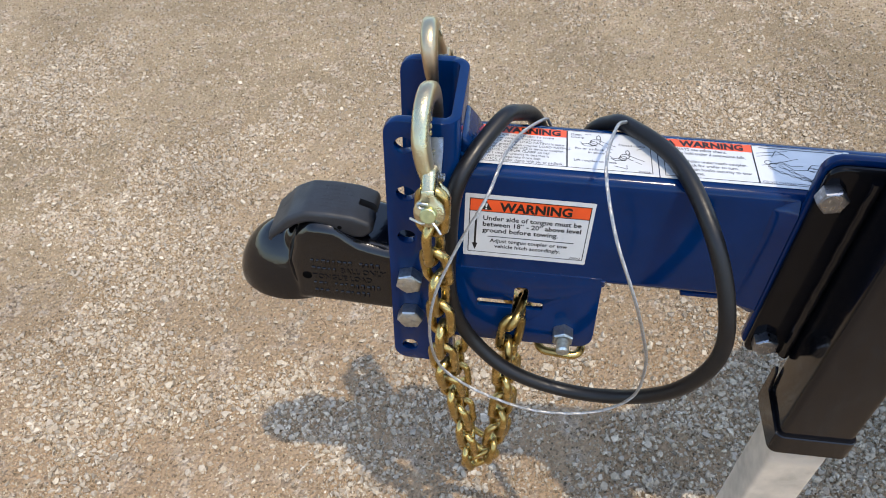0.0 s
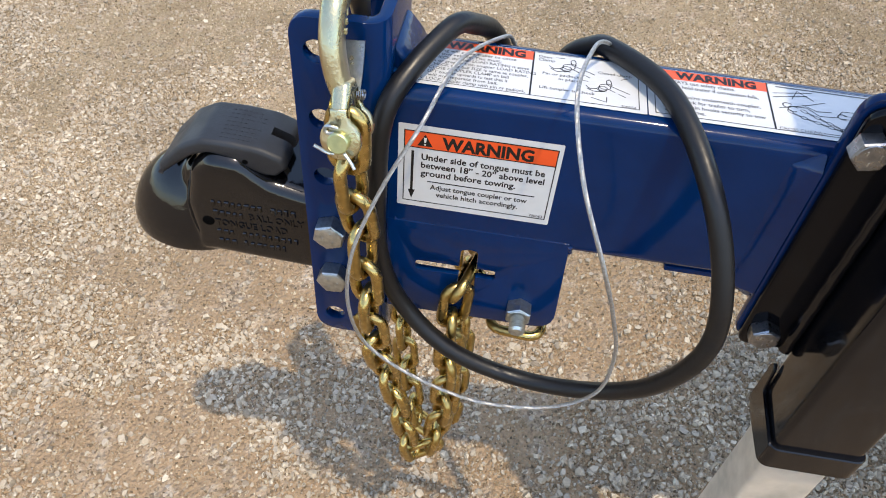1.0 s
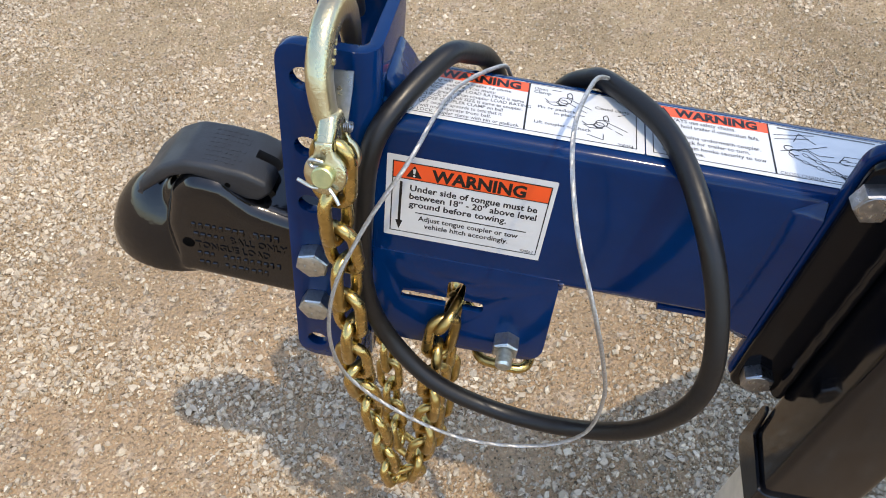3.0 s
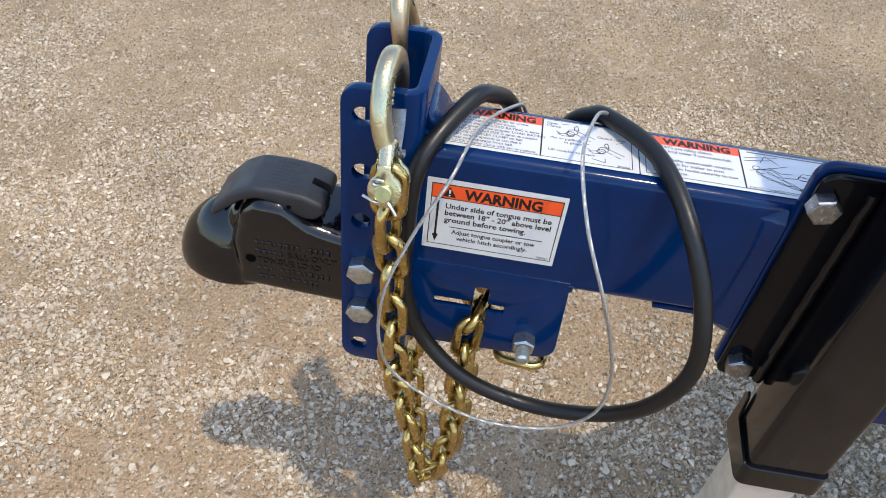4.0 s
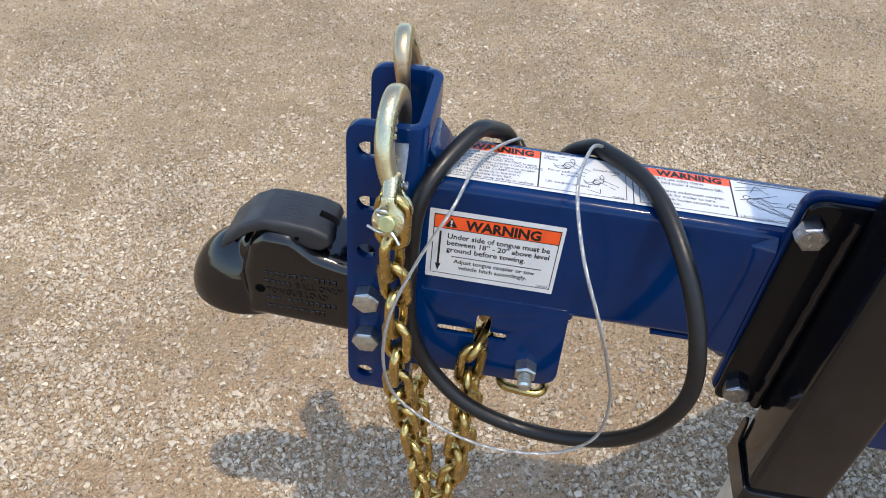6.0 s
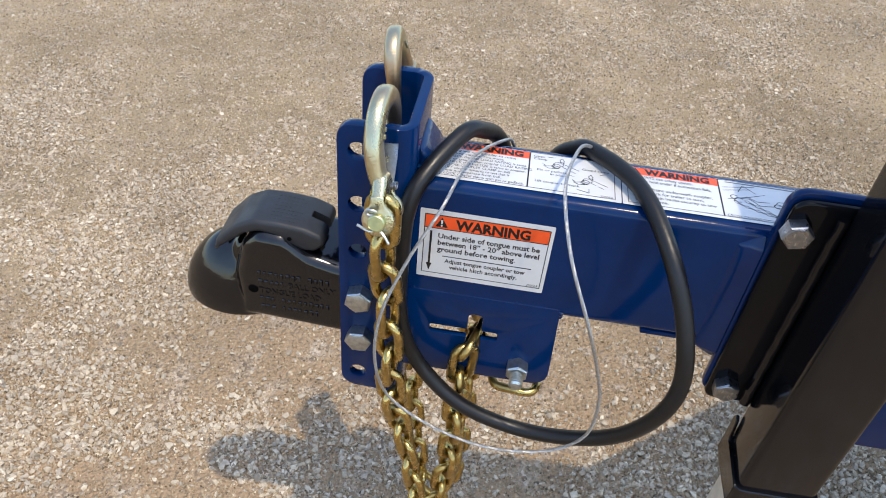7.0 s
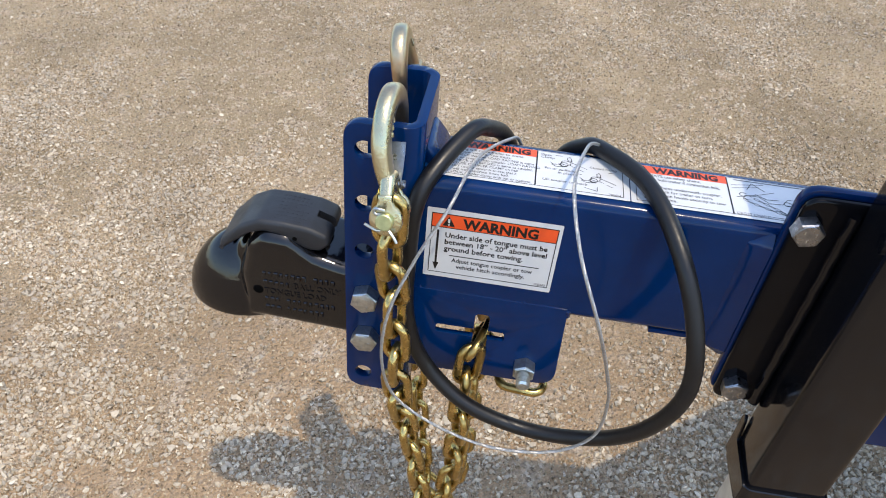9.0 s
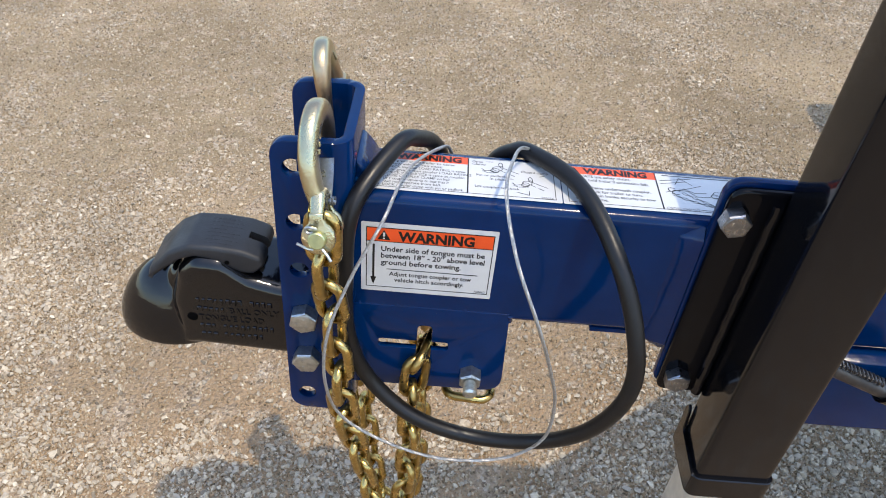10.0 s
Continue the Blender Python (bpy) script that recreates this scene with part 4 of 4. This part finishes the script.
# ---- hose ----
hose = thing("cable_hose", (0.08, -0.02, 0.475), "black rubber hose coiled in a loop over the tongue", "hose")
HOSE = [(0.0680, 0.0820, 0.5600), (0.0550, 0.0770, 0.6200), (0.0455, 0.0690, 0.6480), (0.0350, 0.0530, 0.6630), (0.0210, 0.0338, 0.6690), (-0.0039, -0.0070, 0.6453), (-0.0082, -0.0165, 0.5918), (-0.0062, -0.0160, 0.5335), (0.0105, -0.0175, 0.4889), (0.0471, -0.0275, 0.4598), (0.0962, -0.0323, 0.4470), (0.1428, -0.0441, 0.4648), (0.1730, -0.0588, 0.5051), (0.1878, -0.0636, 0.5557), (0.1811, -0.0517, 0.6026), (0.1632, -0.0256, 0.6422), (0.1418, 0.0173, 0.6593), (0.1123, 0.0556, 0.6571), (0.1000, 0.0665, 0.6500), (0.0880, 0.0715, 0.6360), (0.0780, 0.0760, 0.6000), (0.0680, 0.0820, 0.5600)]
part("hose_body", sweep(spline(HOSE, 8), 0.0059, 16, up=(0, 1, 0), closed=False), RUBBER, hose)

# ---- breakaway cable ----
cable = thing("breakaway_cable", (0.06, -0.06, 0.465), "thin bare steel wire rope hanging in a loop", "cable")
WIREC = [(0.0610, 0.0720, 0.6300), (0.0570, 0.0670, 0.6450), (0.0506, 0.0577, 0.6545), (0.0293, 0.0204, 0.6597), (0.0170, -0.0255, 0.6505), (-0.0002, -0.0440, 0.6190), (-0.0145, -0.0545, 0.5765), (-0.0168, -0.0575, 0.5315), (-0.0060, -0.0540, 0.4895), (0.0291, -0.0603, 0.4704), (0.0701, -0.0667, 0.4655), (0.1121, -0.0643, 0.4683), (0.1373, -0.0669, 0.4978), (0.1392, -0.0684, 0.5401), (0.1289, -0.0737, 0.5822), (0.1151, -0.0771, 0.6228), (0.0982, -0.0578, 0.6575), (0.0907, -0.0180, 0.6771), (0.0985, 0.0230, 0.6780), (0.1085, 0.0500, 0.6640), (0.1110, 0.0660, 0.6500), (0.1080, 0.0720, 0.6300)]
wp = spline(WIREC, 16)


def rope(path, r, strands=7, pitch=0.0085):
    bms, s = [], [0.0]
    for a, b in zip(path, path[1:]):
        s.append(s[-1] + (b - a).length)
    u, frames = Vector((0, 1, 0)), []
    for i, p in enumerate(path):
        t = (path[min(i + 1, len(path) - 1)] - path[max(i - 1, 0)]).normalized()
        u = (u - t * u.dot(t)).normalized()
        frames.append((p, u.copy(), t.cross(u)))
    for k in range(strands):
        pts = []
        for (p, a, b), d in zip(frames, s):
            g = 2 * math.pi * (k / strands + d / pitch)
            pts.append(p + 0.66 * r * (math.cos(g) * a + math.sin(g) * b))
        bms.append(sweep(pts, 0.36 * r, 6, up=(0.2, 1, 0.1)))
    return join(sweep(path, 0.62 * r, 8, up=(0.2, 1, 0.1)), *bms)


fine = []
for a, b in zip(wp, wp[1:]):
    k = max(1, int((b - a).length / 0.0008))
    fine += [a.lerp(b, i / k) for i in range(k)]
part("wire_rope", rope(fine + [wp[-1]], 0.0012), WIRE, cable)

# ---- jack ----
JX0, JX1, JY0, JY1 = 0.2610, 0.3185, -0.0585, -0.0125
jack = thing("trailer_jack", (0.29, -0.035, 0.03), "black square-tube trailer jack with a bare steel leg", "jack")


def square_tube(x0, x1, y0, y1, z0, z1, r):
    return slab(rounded([(x0, y0), (x1, y0), (x1, y1), (x0, y1)], r, 5), [], z0, z1, "z", r=0.0008)


part("outer_tube", square_tube(JX0, JX1, JY0, JY1, 0.4450, 0.868, 0.0055), BLACK, jack)
part("bottom_collar", square_tube(JX0 - 0.0028, JX1 + 0.0028, JY0 - 0.0028, JY1 + 0.0028, 0.4330, 0.4560, 0.008), BLACK, jack)
part("collar_tab", slab(rounded([(-0.0585, 0.436), (-0.0090, 0.436), (-0.0090, 0.478), (-0.0125, 0.484), (-0.0165, 0.478), (-0.0190, 0.460), (-0.0585, 0.456)], 0.003, 3), [], JX0 - 0.0030, JX0 - 0.0004, "x", r=0.0006), BLACK, jack)
part("inner_leg", square_tube(JX0 + 0.006, JX1 - 0.006, JY0 + 0.005, JY1 - 0.003, 0.045, 0.440, 0.004), GALV, jack, "bare galvanised inner leg")
part("foot_plate", square_tube(JX0 - 0.030, JX1 + 0.030, JY0 - 0.035, JY1 + 0.035, 0.028, 0.046, 0.006), GALV, jack)
part("mount_plate", slab(rounded([(0.2272, 0.4985), (0.345, 0.4985), (0.345, 0.6870), (0.2272, 0.6870)], [0.008, 0.004, 0.004, 0.012], 6), [], -0.0125, -0.0066, r=0.0022, steps=4), SATIN, jack, "black mounting plate")
part("weld", sweep([(0.2572 + 0.0003 * math.sin(i * 0.9), -0.0142, 0.5010 + 0.179 * i / 60) for i in range(61)], [0.0040 + 0.0002 * math.sin(i * 1.3) for i in range(61)], 12, up=(0, 1, 0)), BLACK, jack, "painted weld bead")
part("head", square_tube(JX0 - 0.003, JX1 + 0.003, JY0 - 0.003, JY1 + 0.003, 0.862, 0.888, 0.007), BLACK, jack, "black cap of the jack")
for x, z in ((0.2340, 0.6655), (0.334, 0.6655), (0.2385, 0.5155), (0.334, 0.5155)):
    b = part("bolt", hexagon((x, 0, z), 0.0168, -0.0218, -0.0122, turn=0.25 if z > 0.6 else 0.6), DARKZINC, jack, "zinc-plated hex bolt")
    for k in range(3):
        a = 0.4 + 2.1 * k
        part("head_mark", box(x - 0.0004 + 0.004 * math.cos(a), x + 0.0004 + 0.004 * math.cos(a), -0.0219, -0.0216, z - 0.0012 + 0.004 * math.sin(a), z + 0.0012 + 0.004 * math.sin(a), 0.0001, 1), ZINC, b)
pull = part("pull_pin", sweep([(0.325, -0.030, 0.561), (0.3805, -0.030, 0.5365)], 0.0064, 16), PULL, jack, "dark steel pull pin with a spring")
part("spring", sweep([(0.330 + 0.0009 * i / 2, -0.0345 + 0.0030 * math.cos(i * 0.8), 0.5685 - 0.0004 * i / 2 + 0.0030 * math.sin(i * 0.8)) for i in range(96)], 0.0007, 6), PULL, pull)
part("pin_cap", sweep([(0.3790, -0.030, 0.5370), (0.400, -0.030, 0.528)], 0.0095, 16), BLACK, pull)
